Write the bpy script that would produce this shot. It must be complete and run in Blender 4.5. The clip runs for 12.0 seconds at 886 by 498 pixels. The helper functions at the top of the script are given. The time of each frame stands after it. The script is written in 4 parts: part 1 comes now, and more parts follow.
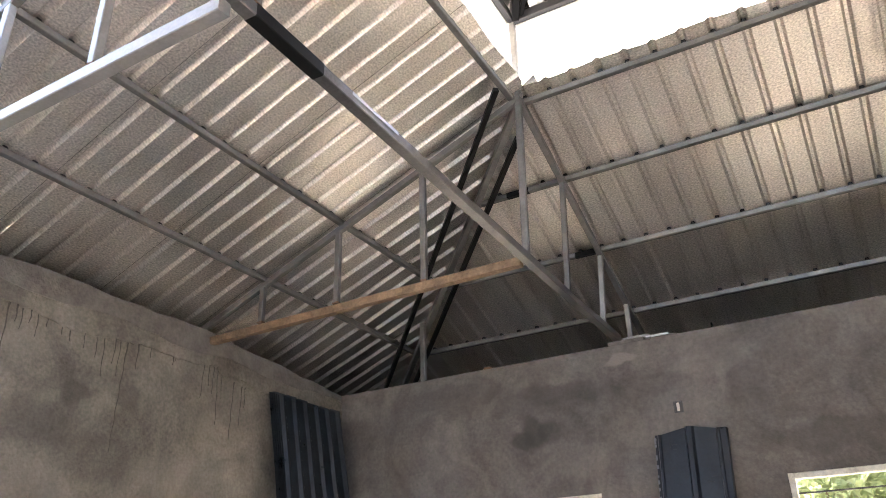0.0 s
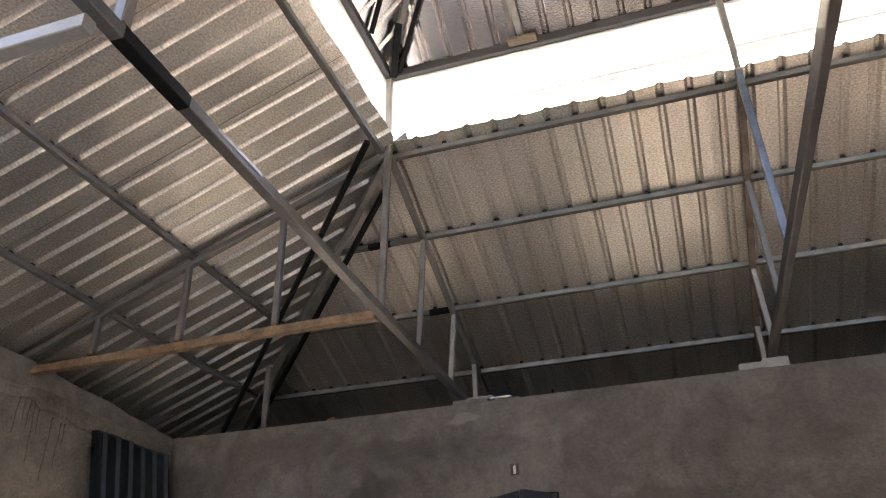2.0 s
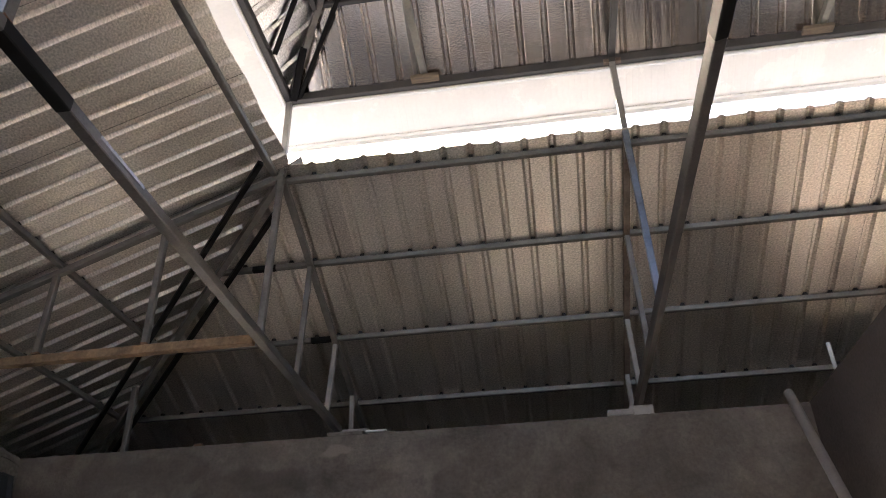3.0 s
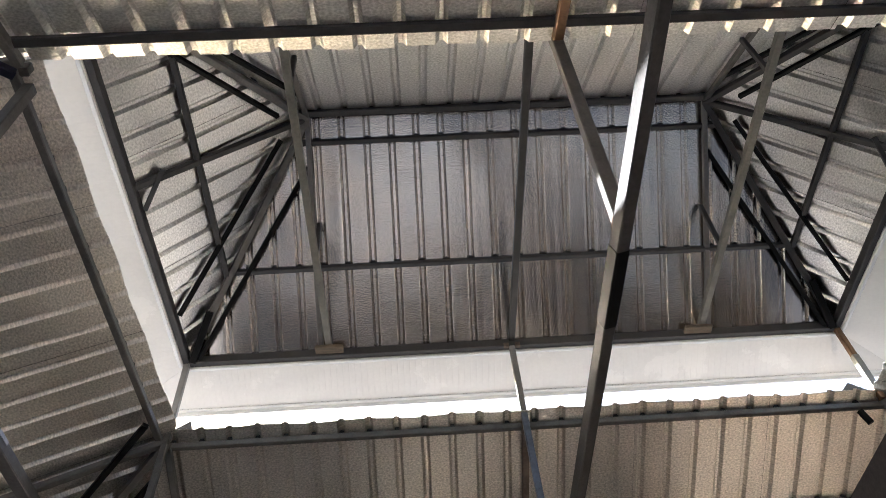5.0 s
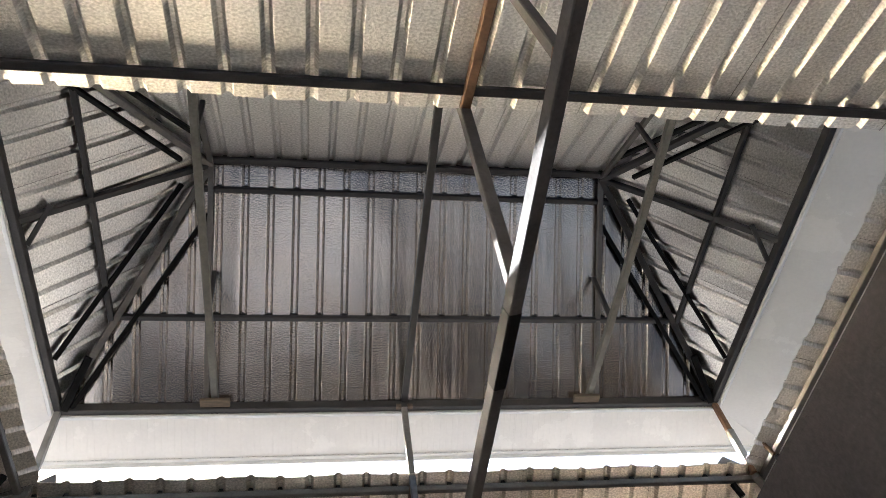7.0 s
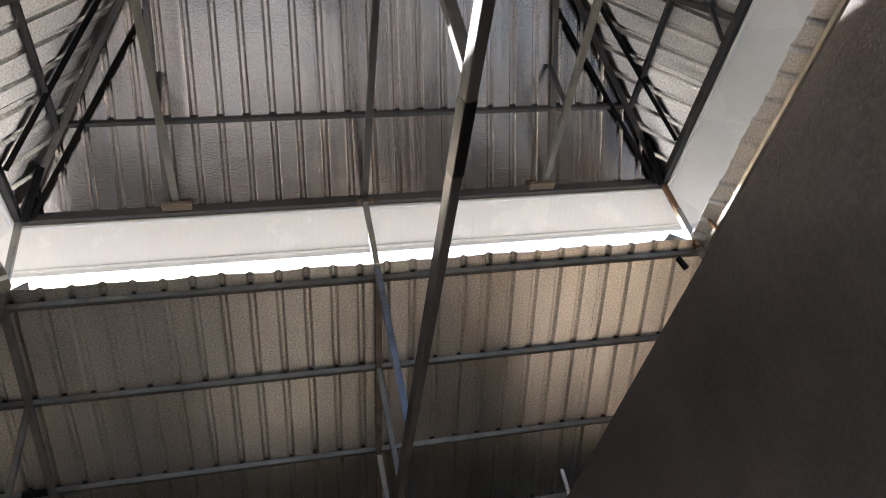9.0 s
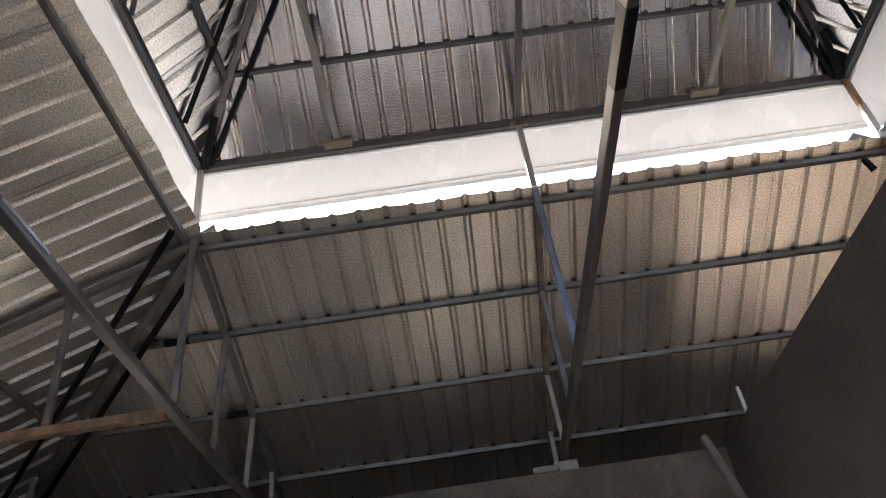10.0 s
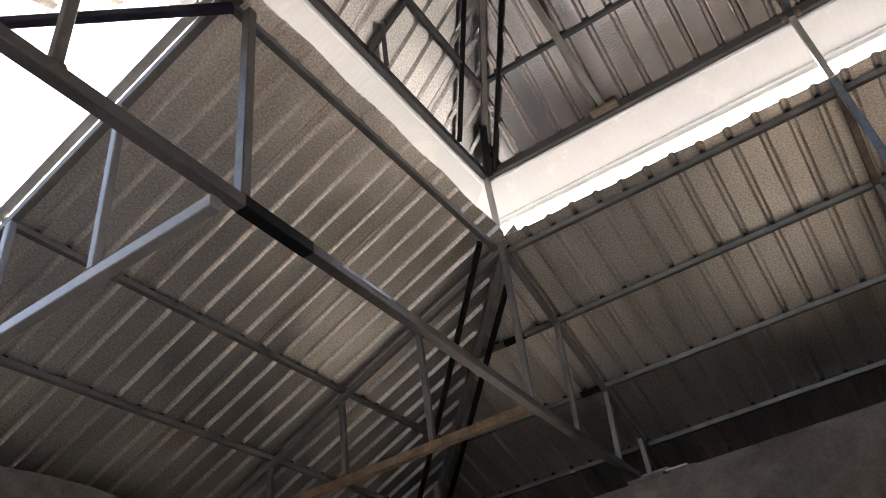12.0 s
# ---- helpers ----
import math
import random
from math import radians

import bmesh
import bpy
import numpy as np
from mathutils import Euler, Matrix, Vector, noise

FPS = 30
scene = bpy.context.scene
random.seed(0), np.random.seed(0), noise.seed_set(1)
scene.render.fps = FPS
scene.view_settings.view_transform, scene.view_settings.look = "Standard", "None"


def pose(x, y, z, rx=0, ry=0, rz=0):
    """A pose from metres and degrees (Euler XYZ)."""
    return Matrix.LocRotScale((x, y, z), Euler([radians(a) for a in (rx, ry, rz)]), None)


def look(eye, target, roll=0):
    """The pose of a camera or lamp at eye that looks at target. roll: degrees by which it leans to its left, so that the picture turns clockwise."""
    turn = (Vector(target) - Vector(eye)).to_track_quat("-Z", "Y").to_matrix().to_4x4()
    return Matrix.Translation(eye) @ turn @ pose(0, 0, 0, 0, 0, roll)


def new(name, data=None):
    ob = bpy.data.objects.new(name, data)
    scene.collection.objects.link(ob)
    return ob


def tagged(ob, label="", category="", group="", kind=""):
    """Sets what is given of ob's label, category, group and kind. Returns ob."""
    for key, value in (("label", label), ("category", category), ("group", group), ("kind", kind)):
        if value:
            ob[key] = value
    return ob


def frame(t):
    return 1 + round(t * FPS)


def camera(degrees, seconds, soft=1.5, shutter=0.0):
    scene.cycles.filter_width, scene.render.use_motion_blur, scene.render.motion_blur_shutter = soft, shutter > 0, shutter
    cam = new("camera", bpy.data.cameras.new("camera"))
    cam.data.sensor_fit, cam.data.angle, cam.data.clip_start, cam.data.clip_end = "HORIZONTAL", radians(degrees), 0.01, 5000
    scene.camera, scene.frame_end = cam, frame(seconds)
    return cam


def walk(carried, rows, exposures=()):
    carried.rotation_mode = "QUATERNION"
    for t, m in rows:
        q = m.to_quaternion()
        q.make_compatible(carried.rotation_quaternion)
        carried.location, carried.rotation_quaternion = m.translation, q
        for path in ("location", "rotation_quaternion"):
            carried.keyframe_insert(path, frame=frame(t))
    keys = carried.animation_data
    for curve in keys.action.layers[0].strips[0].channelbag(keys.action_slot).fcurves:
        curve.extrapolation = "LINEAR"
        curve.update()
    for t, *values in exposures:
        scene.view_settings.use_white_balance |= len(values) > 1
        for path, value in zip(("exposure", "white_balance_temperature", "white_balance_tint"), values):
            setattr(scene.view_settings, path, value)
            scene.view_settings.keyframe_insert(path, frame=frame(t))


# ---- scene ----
cam = camera(60.5, 12.0, soft=0.5, shutter=0.15)
PATH = [
    (0, (1.735, -4.396, 0.951), (0.864, -2.817, 1.816), -1.78),
    (0.5, (1.738, -4.393, 0.954), (0.919, -2.791, 1.827), -1.74),
    (1, (1.753, -4.397, 0.949), (0.977, -2.785, 1.843), -1.87),
    (1.5, (1.759, -4.404, 0.960), (1.073, -2.769, 1.885), -1.88),
    (2, (1.764, -4.404, 0.978), (1.251, -2.730, 1.945), -1.58),
    (2.5, (1.774, -4.406, 0.994), (1.408, -2.705, 1.980), -1.76),
    (3, (1.795, -4.413, 0.991), (1.569, -2.713, 2.020), -1.73),
    (3.5, (1.799, -4.432, 0.985), (1.722, -2.902, 2.271), -2.70),
    (3.7, (1.802, -4.434, 0.983), (1.757, -2.938, 2.310), -3.12),
    (5.3, (1.812, -4.384, 0.955), (1.909, -3.184, 2.552), -6.05),
    (5.5, (1.811, -4.383, 0.946), (1.922, -3.204, 2.557), -6.25),
    (6, (1.819, -4.384, 0.943), (1.998, -3.226, 2.563), -7.57),
    (6.5, (1.829, -4.381, 0.949), (2.081, -3.263, 2.588), -9.49),
    (6.7, (1.829, -4.381, 0.946), (2.117, -3.279, 2.590), -10.44),
    (8.3, (1.831, -4.417, 0.884), (2.324, -3.155, 2.355), -18.18),
    (8.5, (1.833, -4.412, 0.884), (2.325, -3.095, 2.307), -17.75),
    (9, (1.819, -4.385, 0.891), (2.250, -2.898, 2.157), -14.62),
    (9.5, (1.793, -4.368, 0.879), (2.003, -2.776, 2.071), -9.93),
    (10, (1.761, -4.377, 0.891), (1.780, -2.760, 2.068), -8.55),
    (10.5, (1.759, -4.388, 0.908), (1.569, -2.777, 2.078), -8.06),
    (11, (1.764, -4.432, 0.946), (1.354, -2.858, 2.109), -7.64),
    (11.5, (1.768, -4.449, 0.938), (1.179, -2.943, 2.116), -7.66),
    (12, (1.777, -4.463, 0.945), (1.046, -3.039, 2.145), -9.57),
]
EXPOSE = [(0.0, 5.18, 6400, 14), (1.0, 5.05, 6450, 14), (2.0, 4.5, 6550, 15), (2.5, 4.15, 6500, 16), (3.0, 3.75, 6400, 16), (3.5, 3.0, 6250, 14), (5.5, 3.23, 6050, 11), (8.5, 3.17, 6100, 11), (9.5, 3.25, 6100, 13), (11.0, 3.7, 6300, 16), (12.0, 3.5, 6400, 14)]
walk(cam, [(t, look(eye, target, roll)) for t, eye, target, roll in PATH], EXPOSE)

# ---- daylight: a low warm sun from behind the back wall, coming in under the raised roof ----
SUN_TRAVEL = Vector((0.65, -1.0, -0.50)).normalized()
world = bpy.data.worlds.new("daylight")
scene.world = world
world.use_nodes = True
wn = world.node_tree.nodes
sky = wn.new("ShaderNodeTexSky")
sky.sky_type = "NISHITA"
sky.sun_disc = False
sky.sun_elevation = math.asin(-SUN_TRAVEL.z)
sky.sun_rotation = math.atan2(-SUN_TRAVEL.x, -SUN_TRAVEL.y)
sky.air_density, sky.dust_density, sky.ozone_density = 0.9, 6.0, 0.7
wn["Background"].inputs["Strength"].default_value = 0.15
world.node_tree.links.new(sky.outputs["Color"], wn["Background"].inputs["Color"])
sun = new("sun", bpy.data.lights.new("sun", "SUN"))
sun.data.energy, sun.data.angle, sun.data.color = 5.0, radians(0.5), (1.0, 0.97, 0.93)
sun.matrix_world = look((-8, 16, 12), Vector((-8, 16, 12)) + SUN_TRAVEL)

# ---- sizes, in metres; the corner post of the roof opening stands at x = 0, y = 0 ----
FLOOR = -0.55
WIDE, DEEP = 5.2, 2.85            # roof opening
SLOPE = 0.40                      # fall of the lower roof
RAFTER_Z = 4.440                  # rafter level at the opening
SHEET_Z = RAFTER_Z + 0.055        # underside of the sheets there
CHORD_Z = 3.118                   # middle of the bottom chords
FRAME_Z = 5.165                   # lower edge of the raised roof's frame
RIDGE_Y, RIDGE_Z, RIDGE_IN = -1.535, 6.30, 1.043
BACK_Y, LEFT_X, RIGHT_X, FRONT_Y = 1.83, -2.95, 3.90, -7.0
WALL_TOP = 3.0
PITCH = 0.2                       # rib spacing of the roof sheets


# ---- materials ----
def material(name, base, rough=0.6, metal=0.0, var=0.25, scale=4.0, fine=60.0, bump=0.0, bump_scale=80.0, tint=None, spec=0.5, stretch=(1, 1, 1)):
    """Painted, plastered or metal surface: colour varied at two scales, with fine relief."""
    m = bpy.data.materials.new(name)
    m.use_nodes = True
    n, l = m.node_tree.nodes, m.node_tree.links
    bsdf = n["Principled BSDF"]
    co = n.new("ShaderNodeTexCoord")
    mp = n.new("ShaderNodeMapping")
    mp.inputs["Scale"].default_value = stretch
    l.new(co.outputs["Object"], mp.inputs["Vector"])
    big = n.new("ShaderNodeTexNoise")
    big.inputs["Scale"].default_value, big.inputs["Detail"].default_value, big.inputs["Roughness"].default_value = scale, 9.0, 0.6
    small = n.new("ShaderNodeTexNoise")
    small.inputs["Scale"].default_value, small.inputs["Detail"].default_value = fine, 4.0
    for t in (big, small):
        l.new(mp.outputs["Vector"], t.inputs["Vector"])
    add = n.new("ShaderNodeMath")
    add.operation = "MULTIPLY_ADD"
    add.inputs[1].default_value = 0.45
    l.new(small.outputs["Fac"], add.inputs[0])
    l.new(big.outputs["Fac"], add.inputs[2])
    info = n.new("ShaderNodeObjectInfo")
    jit = n.new("ShaderNodeMath")
    jit.operation = "MULTIPLY_ADD"
    jit.inputs[1].default_value = 0.12
    l.new(info.outputs["Random"], jit.inputs[0])
    l.new(add.outputs[0], jit.inputs[2])
    ramp = n.new("ShaderNodeValToRGB")
    lo = [max(0.0, c * (1 - var)) for c in base]
    hi = [min(1.0, c * (1 + var)) for c in (tint or base)]
    ramp.color_ramp.elements[0].position, ramp.color_ramp.elements[1].position = 0.5, 1.05
    ramp.color_ramp.elements[0].color, ramp.color_ramp.elements[1].color = (*lo, 1), (*hi, 1)
    l.new(jit.outputs[0], ramp.inputs["Fac"])
    l.new(ramp.outputs["Color"], bsdf.inputs["Base Color"])
    rr = n.new("ShaderNodeMapRange")
    rr.inputs["To Min"].default_value, rr.inputs["To Max"].default_value = max(0.03, rough - 0.1), min(1, rough + 0.12)
    l.new(big.outputs["Fac"], rr.inputs["Value"])
    l.new(rr.outputs["Result"], bsdf.inputs["Roughness"])
    bsdf.inputs["Metallic"].default_value = metal
    bsdf.inputs["Specular IOR Level"].default_value = spec
    if bump:
        tex = n.new("ShaderNodeTexNoise")
        tex.inputs["Scale"].default_value, tex.inputs["Detail"].default_value = bump_scale, 3.0
        l.new(mp.outputs["Vector"], tex.inputs["Vector"])
        bp = n.new("ShaderNodeBump")
        bp.inputs["Strength"].default_value, bp.inputs["Distance"].default_value = bump, 0.01
        l.new(tex.outputs["Fac"], bp.inputs["Height"])
        l.new(bp.outputs["Normal"], bsdf.inputs["Normal"])
    return m




def foil_lining(name, dark, light, rough, bump, dust, spread=0.07):
    """Silver insulation foil: fine embossing that runs across the pans, its glints also put into the colour, soft
    creases, slow dull and clean patches; dust is the share that scatters.
    """
    m = bpy.data.materials.new(name)
    m.use_nodes = True
    n, l = m.node_tree.nodes, m.node_tree.links
    n.remove(n["Principled BSDF"])
    shine = n.new("ShaderNodeBsdfAnisotropic")
    shine.distribution = "BECKMANN"
    dull = n.new("ShaderNodeBsdfDiffuse")
    both = n.new("ShaderNodeMixShader")
    both.inputs["Fac"].default_value = dust
    l.new(shine.outputs[0], both.inputs[1])
    l.new(dull.outputs[0], both.inputs[2])
    l.new(both.outputs[0], n["Material Output"].inputs["Surface"])
    co = n.new("ShaderNodeTexCoord")
    def noise(scale, detail, stretch, warp=0.0):
        mp = n.new("ShaderNodeMapping")
        mp.inputs["Scale"].default_value = (*stretch, 1)
        l.new(co.outputs["UV"], mp.inputs["Vector"])
        t = n.new("ShaderNodeTexNoise")
        t.inputs["Scale"].default_value, t.inputs["Detail"].default_value, t.inputs["Distortion"].default_value = scale, detail, warp
        l.new(mp.outputs["Vector"], t.inputs["Vector"])
        return t
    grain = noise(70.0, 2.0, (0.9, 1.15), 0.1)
    crease = noise(12.0, 2.0, (1.0, 1.2), 0.2)
    slow = noise(1.6, 4.0, (1.6, 0.7))
    info = n.new("ShaderNodeObjectInfo")
    def combine(value, factor, add):
        q = n.new("ShaderNodeMath")
        q.operation = "MULTIPLY_ADD"
        q.inputs[1].default_value = factor
        l.new(value, q.inputs[0])
        if isinstance(add, float):
            q.inputs[2].default_value = add
        else:
            l.new(add, q.inputs[2])
        return q.outputs[0]
    # The grain in the colour stands in for glints of the embossing.
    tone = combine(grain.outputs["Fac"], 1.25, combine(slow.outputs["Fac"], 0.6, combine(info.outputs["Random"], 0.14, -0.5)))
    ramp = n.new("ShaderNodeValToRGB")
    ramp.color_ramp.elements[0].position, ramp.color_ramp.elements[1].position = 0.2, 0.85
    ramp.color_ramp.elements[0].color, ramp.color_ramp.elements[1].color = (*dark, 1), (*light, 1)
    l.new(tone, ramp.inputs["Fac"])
    rr = n.new("ShaderNodeMapRange")
    rr.inputs["From Min"].default_value, rr.inputs["From Max"].default_value = 0.3, 0.7
    rr.inputs["To Min"].default_value, rr.inputs["To Max"].default_value = rough - 0.01, rough + spread
    l.new(slow.outputs["Fac"], rr.inputs["Value"])
    l.new(rr.outputs["Result"], shine.inputs["Roughness"])
    bp = n.new("ShaderNodeBump")
    bp.inputs["Strength"].default_value, bp.inputs["Distance"].default_value = bump, 0.004
    l.new(combine(crease.outputs["Fac"], 0.3, grain.outputs["Fac"]), bp.inputs["Height"])
    for q in (shine, dull):
        l.new(ramp.outputs["Color"], q.inputs["Color"])
        l.new(bp.outputs["Normal"], q.inputs["Normal"])
    return m


# One foil in four tones; lighter and darker colours stand in for light per slope.
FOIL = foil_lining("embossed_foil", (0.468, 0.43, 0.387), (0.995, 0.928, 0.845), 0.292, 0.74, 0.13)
FOIL_HIGH = foil_lining("embossed_foil_lifted", (0.60, 0.55, 0.50), (1.0, 0.935, 0.85), 0.235, 0.34, 0.0, 0.03)
FOIL_ROUGH = foil_lining("embossed_foil_crumpled", (0.55, 0.54, 0.525), (1.0, 0.985, 0.96), 0.47, 1.0, 0.12)
FOIL_HIP = foil_lining("embossed_foil_dimmed", (0.42, 0.405, 0.385), (0.85, 0.825, 0.79), 0.29, 0.5, 0.0)
ROOF_TOP = material("dark_blue_roof_coating", (0.055, 0.056, 0.060), 0.7, 0.0, 0.2, 1.5, 30, spec=0.06)
STEEL = material("galvanised_steel_tube", (0.16, 0.15, 0.138), 0.42, 0.4, 0.35, 5, 60, 0.1, 120)
STEEL_DARK = material("dark_primed_steel", (0.045, 0.043, 0.042), 0.5, 0.2, 0.35, 6, 70, 0.1, 120)
NAVY = material("navy_painted_steel", (0.016, 0.016, 0.034), 0.45, 0.0, 0.4, 6, 60, spec=0.3)
VERGE = material("pale_verge_strip", (0.42, 0.41, 0.37), 0.45, 0.2, 0.25, 6, 60)
STEEL_PALE = material("pale_galvanised_steel", (0.25, 0.237, 0.22), 0.5, 0.1, 0.25, 5, 60)
STEEL_BLUE = material("blue_grey_steel", (0.15, 0.17, 0.21), 0.3, 0.6, 0.35, 8, 60)
BLACK = material("black_painted_steel", (0.006, 0.006, 0.006), 0.45, 0.0, 0.5, 7, 60, spec=0.12)
CHORD = material("dull_galvanised_tube", (0.07, 0.064, 0.060), 0.5, 0.0, 0.4, 5, 60, 0.1, 120, spec=0.25)
CHORD_GREY = material("grey_galvanised_tube", (0.115, 0.109, 0.104), 0.36, 0.4, 0.4, 5, 60, 0.1, 120)
RUST = material("rusted_brown_steel", (0.135, 0.085, 0.048), 0.7, 0.1, 0.45, 7, 50, 0.2, 90, tint=(0.235, 0.155, 0.09))
TIE = material("weathered_pale_tube", (0.13, 0.125, 0.105), 0.55, 0.1, 0.4, 5, 50, 0.1, 90)
RUST_DARK = material("dark_rusted_steel", (0.085, 0.055, 0.036), 0.65, 0.2, 0.5, 7, 50, 0.1, 90, tint=(0.14, 0.105, 0.08))
RUSTY = material("rust_streaked_steel", (0.16, 0.09, 0.05), 0.65, 0.3, 0.5, 7, 50)
PVC_EDGE = material("pale_plastic_trim", (0.80, 0.79, 0.76), 0.4, 0.0, 0.1, 6, 60)
PVC = material("white_pvc_panel", (0.86, 0.86, 0.85), 0.25, 0.0, 0.05, 2, 40)


def stained(name, base, tint, plane, spots, var=0.4, scale=1.1):
    """Trowelled cement plaster with stains of its own, or a floor with tone bands painted for reflections: spots are
    (a, z, wide, high, strength) on the wall's plane; strength below 0 is paler.
    """
    m = material(name, base, 0.9, 0.0, var, scale, 38, 0.5, 55, tint=tint)
    n, l = m.node_tree.nodes, m.node_tree.links
    co = n.new("ShaderNodeTexCoord")
    warp = n.new("ShaderNodeTexNoise")
    warp.inputs["Scale"].default_value, warp.inputs["Detail"].default_value = 3.5, 5.0
    l.new(co.outputs["Object"], warp.inputs["Vector"])
    off = n.new("ShaderNodeVectorMath")
    off.operation = "MULTIPLY_ADD"
    off.inputs[1].default_value, off.inputs[2].default_value = (0.30, 0.30, 0.30), (-0.15, -0.15, -0.15)
    l.new(warp.outputs["Color"], off.inputs[0])
    moved = n.new("ShaderNodeVectorMath")
    moved.operation = "ADD"
    l.new(co.outputs["Object"], moved.inputs[0])
    l.new(off.outputs[0], moved.inputs[1])
    ramp = [q for q in n if q.bl_idname == "ShaderNodeValToRGB"][0]
    sweep = n.new("ShaderNodeTexNoise")
    sweep.inputs["Scale"].default_value, sweep.inputs["Detail"].default_value, sweep.inputs["Distortion"].default_value = 1.7, 6.0, 2.4
    l.new(co.outputs["Object"], sweep.inputs["Vector"])
    level = n.new("ShaderNodeMapRange")
    level.inputs["From Min"].default_value, level.inputs["From Max"].default_value = 0.36, 0.64
    level.inputs["To Min"].default_value, level.inputs["To Max"].default_value = 0.80, 1.17
    l.new(sweep.outputs["Fac"], level.inputs["Value"])
    trowel = n.new("ShaderNodeVectorMath")
    trowel.operation = "SCALE"
    l.new(ramp.outputs["Color"], trowel.inputs[0])
    l.new(level.outputs["Result"], trowel.inputs["Scale"])
    col = trowel.outputs[0]
    for p, z, w, h, strength in spots:
        mp = n.new("ShaderNodeMapping")
        mp.vector_type = "TEXTURE"
        mp.inputs["Location"].default_value = {"x": (p, 0, z), "y": (0, p, z), "z": (p, z, 0)}[plane]
        mp.inputs["Scale"].default_value = {"x": (w, 1000, h), "y": (1000, w, h), "z": (w, h, 1000)}[plane]
        l.new(moved.outputs[0], mp.inputs["Vector"])
        ln = n.new("ShaderNodeVectorMath")
        ln.operation = "LENGTH"
        l.new(mp.outputs[0], ln.inputs[0])
        mr = n.new("ShaderNodeMapRange")
        mr.interpolation_type = "SMOOTHSTEP"
        mr.inputs["From Min"].default_value, mr.inputs["From Max"].default_value = 1.1, 0.6
        mr.inputs["To Min"].default_value, mr.inputs["To Max"].default_value = 0.0, abs(strength)
        l.new(ln.outputs["Value"], mr.inputs["Value"])
        mix = n.new("ShaderNodeMix")
        mix.data_type = "RGBA"
        l.new(mr.outputs["Result"], mix.inputs[0])
        l.new(col, mix.inputs[6])
        col = mix.outputs[2]
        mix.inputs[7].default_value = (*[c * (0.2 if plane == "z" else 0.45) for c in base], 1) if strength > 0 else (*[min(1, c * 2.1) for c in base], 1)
    l.new(col, n["Principled BSDF"].inputs["Base Color"])
    return m


def grooved(m, way):
    """Fine board grooves across plastic panels."""
    n, l = m.node_tree.nodes, m.node_tree.links
    co = n.new("ShaderNodeTexCoord")
    w = n.new("ShaderNodeTexWave")
    w.bands_direction = way
    w.inputs["Scale"].default_value, w.inputs["Distortion"].default_value = 6.5, 0.0
    l.new(co.outputs["Object"], w.inputs["Vector"])
    mr = n.new("ShaderNodeMapRange")
    mr.inputs["From Min"].default_value, mr.inputs["From Max"].default_value = 0.0, 0.15
    l.new(w.outputs["Fac"], mr.inputs["Value"])
    bp = n.new("ShaderNodeBump")
    bp.inputs["Strength"].default_value, bp.inputs["Distance"].default_value = 0.2, 0.004
    l.new(mr.outputs["Result"], bp.inputs["Height"])
    l.new(bp.outputs["Normal"], n["Principled BSDF"].inputs["Normal"])
    return m


PVC_X = grooved(material("white_pvc_boards", (0.90, 0.88, 0.83), 0.25, 0.0, 0.05, 2, 40), "X")
PVC_Y = grooved(material("white_pvc_boards_side", (0.90, 0.88, 0.83), 0.25, 0.0, 0.05, 2, 40), "Y")
# Same plaster as the other walls; shade is put into its darker colour.
PLASTER = material("shaded_cement_plaster", (0.054, 0.045, 0.042), 0.9, 0.0, 0.35, 1.1, 38, 0.5, 60, tint=(0.076, 0.064, 0.059))
PLASTER_BACK = stained("damp_cement_plaster", (0.106, 0.094, 0.083), (0.152, 0.136, 0.120), "x",
                       [(-0.84, 2.34, 0.17, 0.17, 0.75), (-0.80, 2.62, 0.55, 0.16, 0.35), (-1.65, 2.78, 0.7, 0.18, 0.4), (0.0, 2.87, 0.17, 0.055, -0.9), (0.15, 2.6, 0.5, 0.12, 0.3),
                        (1.6, 2.02, 0.75, 0.14, 0.45), (2.3, 2.55, 0.9, 0.3, 0.25), (-0.5, 2.1, 0.4, 0.2, -0.12), (0.95, 2.45, 0.16, 0.4, 0.25), (-2.3, 2.3, 0.35, 0.5, 0.2), (-0.97, 2.30, 0.13, 0.10, 0.6), (-0.70, 2.33, 0.10, 0.14, 0.5), (-0.55, 2.66, 0.5, 0.10, 0.35), (0.75, 2.75, 0.5, 0.1, -0.10)], 0.26, 0.9)
PLASTER_LEFT = stained("pale_stained_plaster", (0.125, 0.113, 0.092), (0.178, 0.161, 0.131), "y",
                       [(-1.15, 2.38, 0.14, 0.12, 0.6), (-0.72, 2.42, 0.16, 0.14, 0.55), (-0.9, 2.0, 0.5, 0.2, 0.35), (-1.7, 2.62, 0.3, 0.12, -0.2),
                        (-0.2, 1.9, 0.5, 0.25, -0.25), (-1.5, 1.75, 0.45, 0.2, -0.3), (-1.5, 2.15, 0.5, 0.16, 0.3)], 0.4, 1.3)
CEMENT_ROUGH = material("rough_mortar", (0.135, 0.122, 0.106), 0.95, 0.0, 0.4, 6, 40, 0.7, 45)
DAMP = material("damp_stain", (0.055, 0.049, 0.040), 0.9, 0.0, 0.3, 5, 40)
# Dark and pale bands painted into the unseen floor shape what the foil reflects.
EARTH = stained("banded_screed_floor", (0.44, 0.385, 0.32), (0.52, 0.46, 0.39), "z", [(3.0, -2.30, 9.0, 1.05, 1.0), (3.4, -5.25, 5.2, 1.85, -1.0), (2.0, 1.1, 9.0, 1.0, 0.2)], 0.3, 1.5)
GROUND = material("dry_ground", (0.185, 0.17, 0.14), 0.95, 0.0, 0.4, 0.4, 9, 0.4, 20)
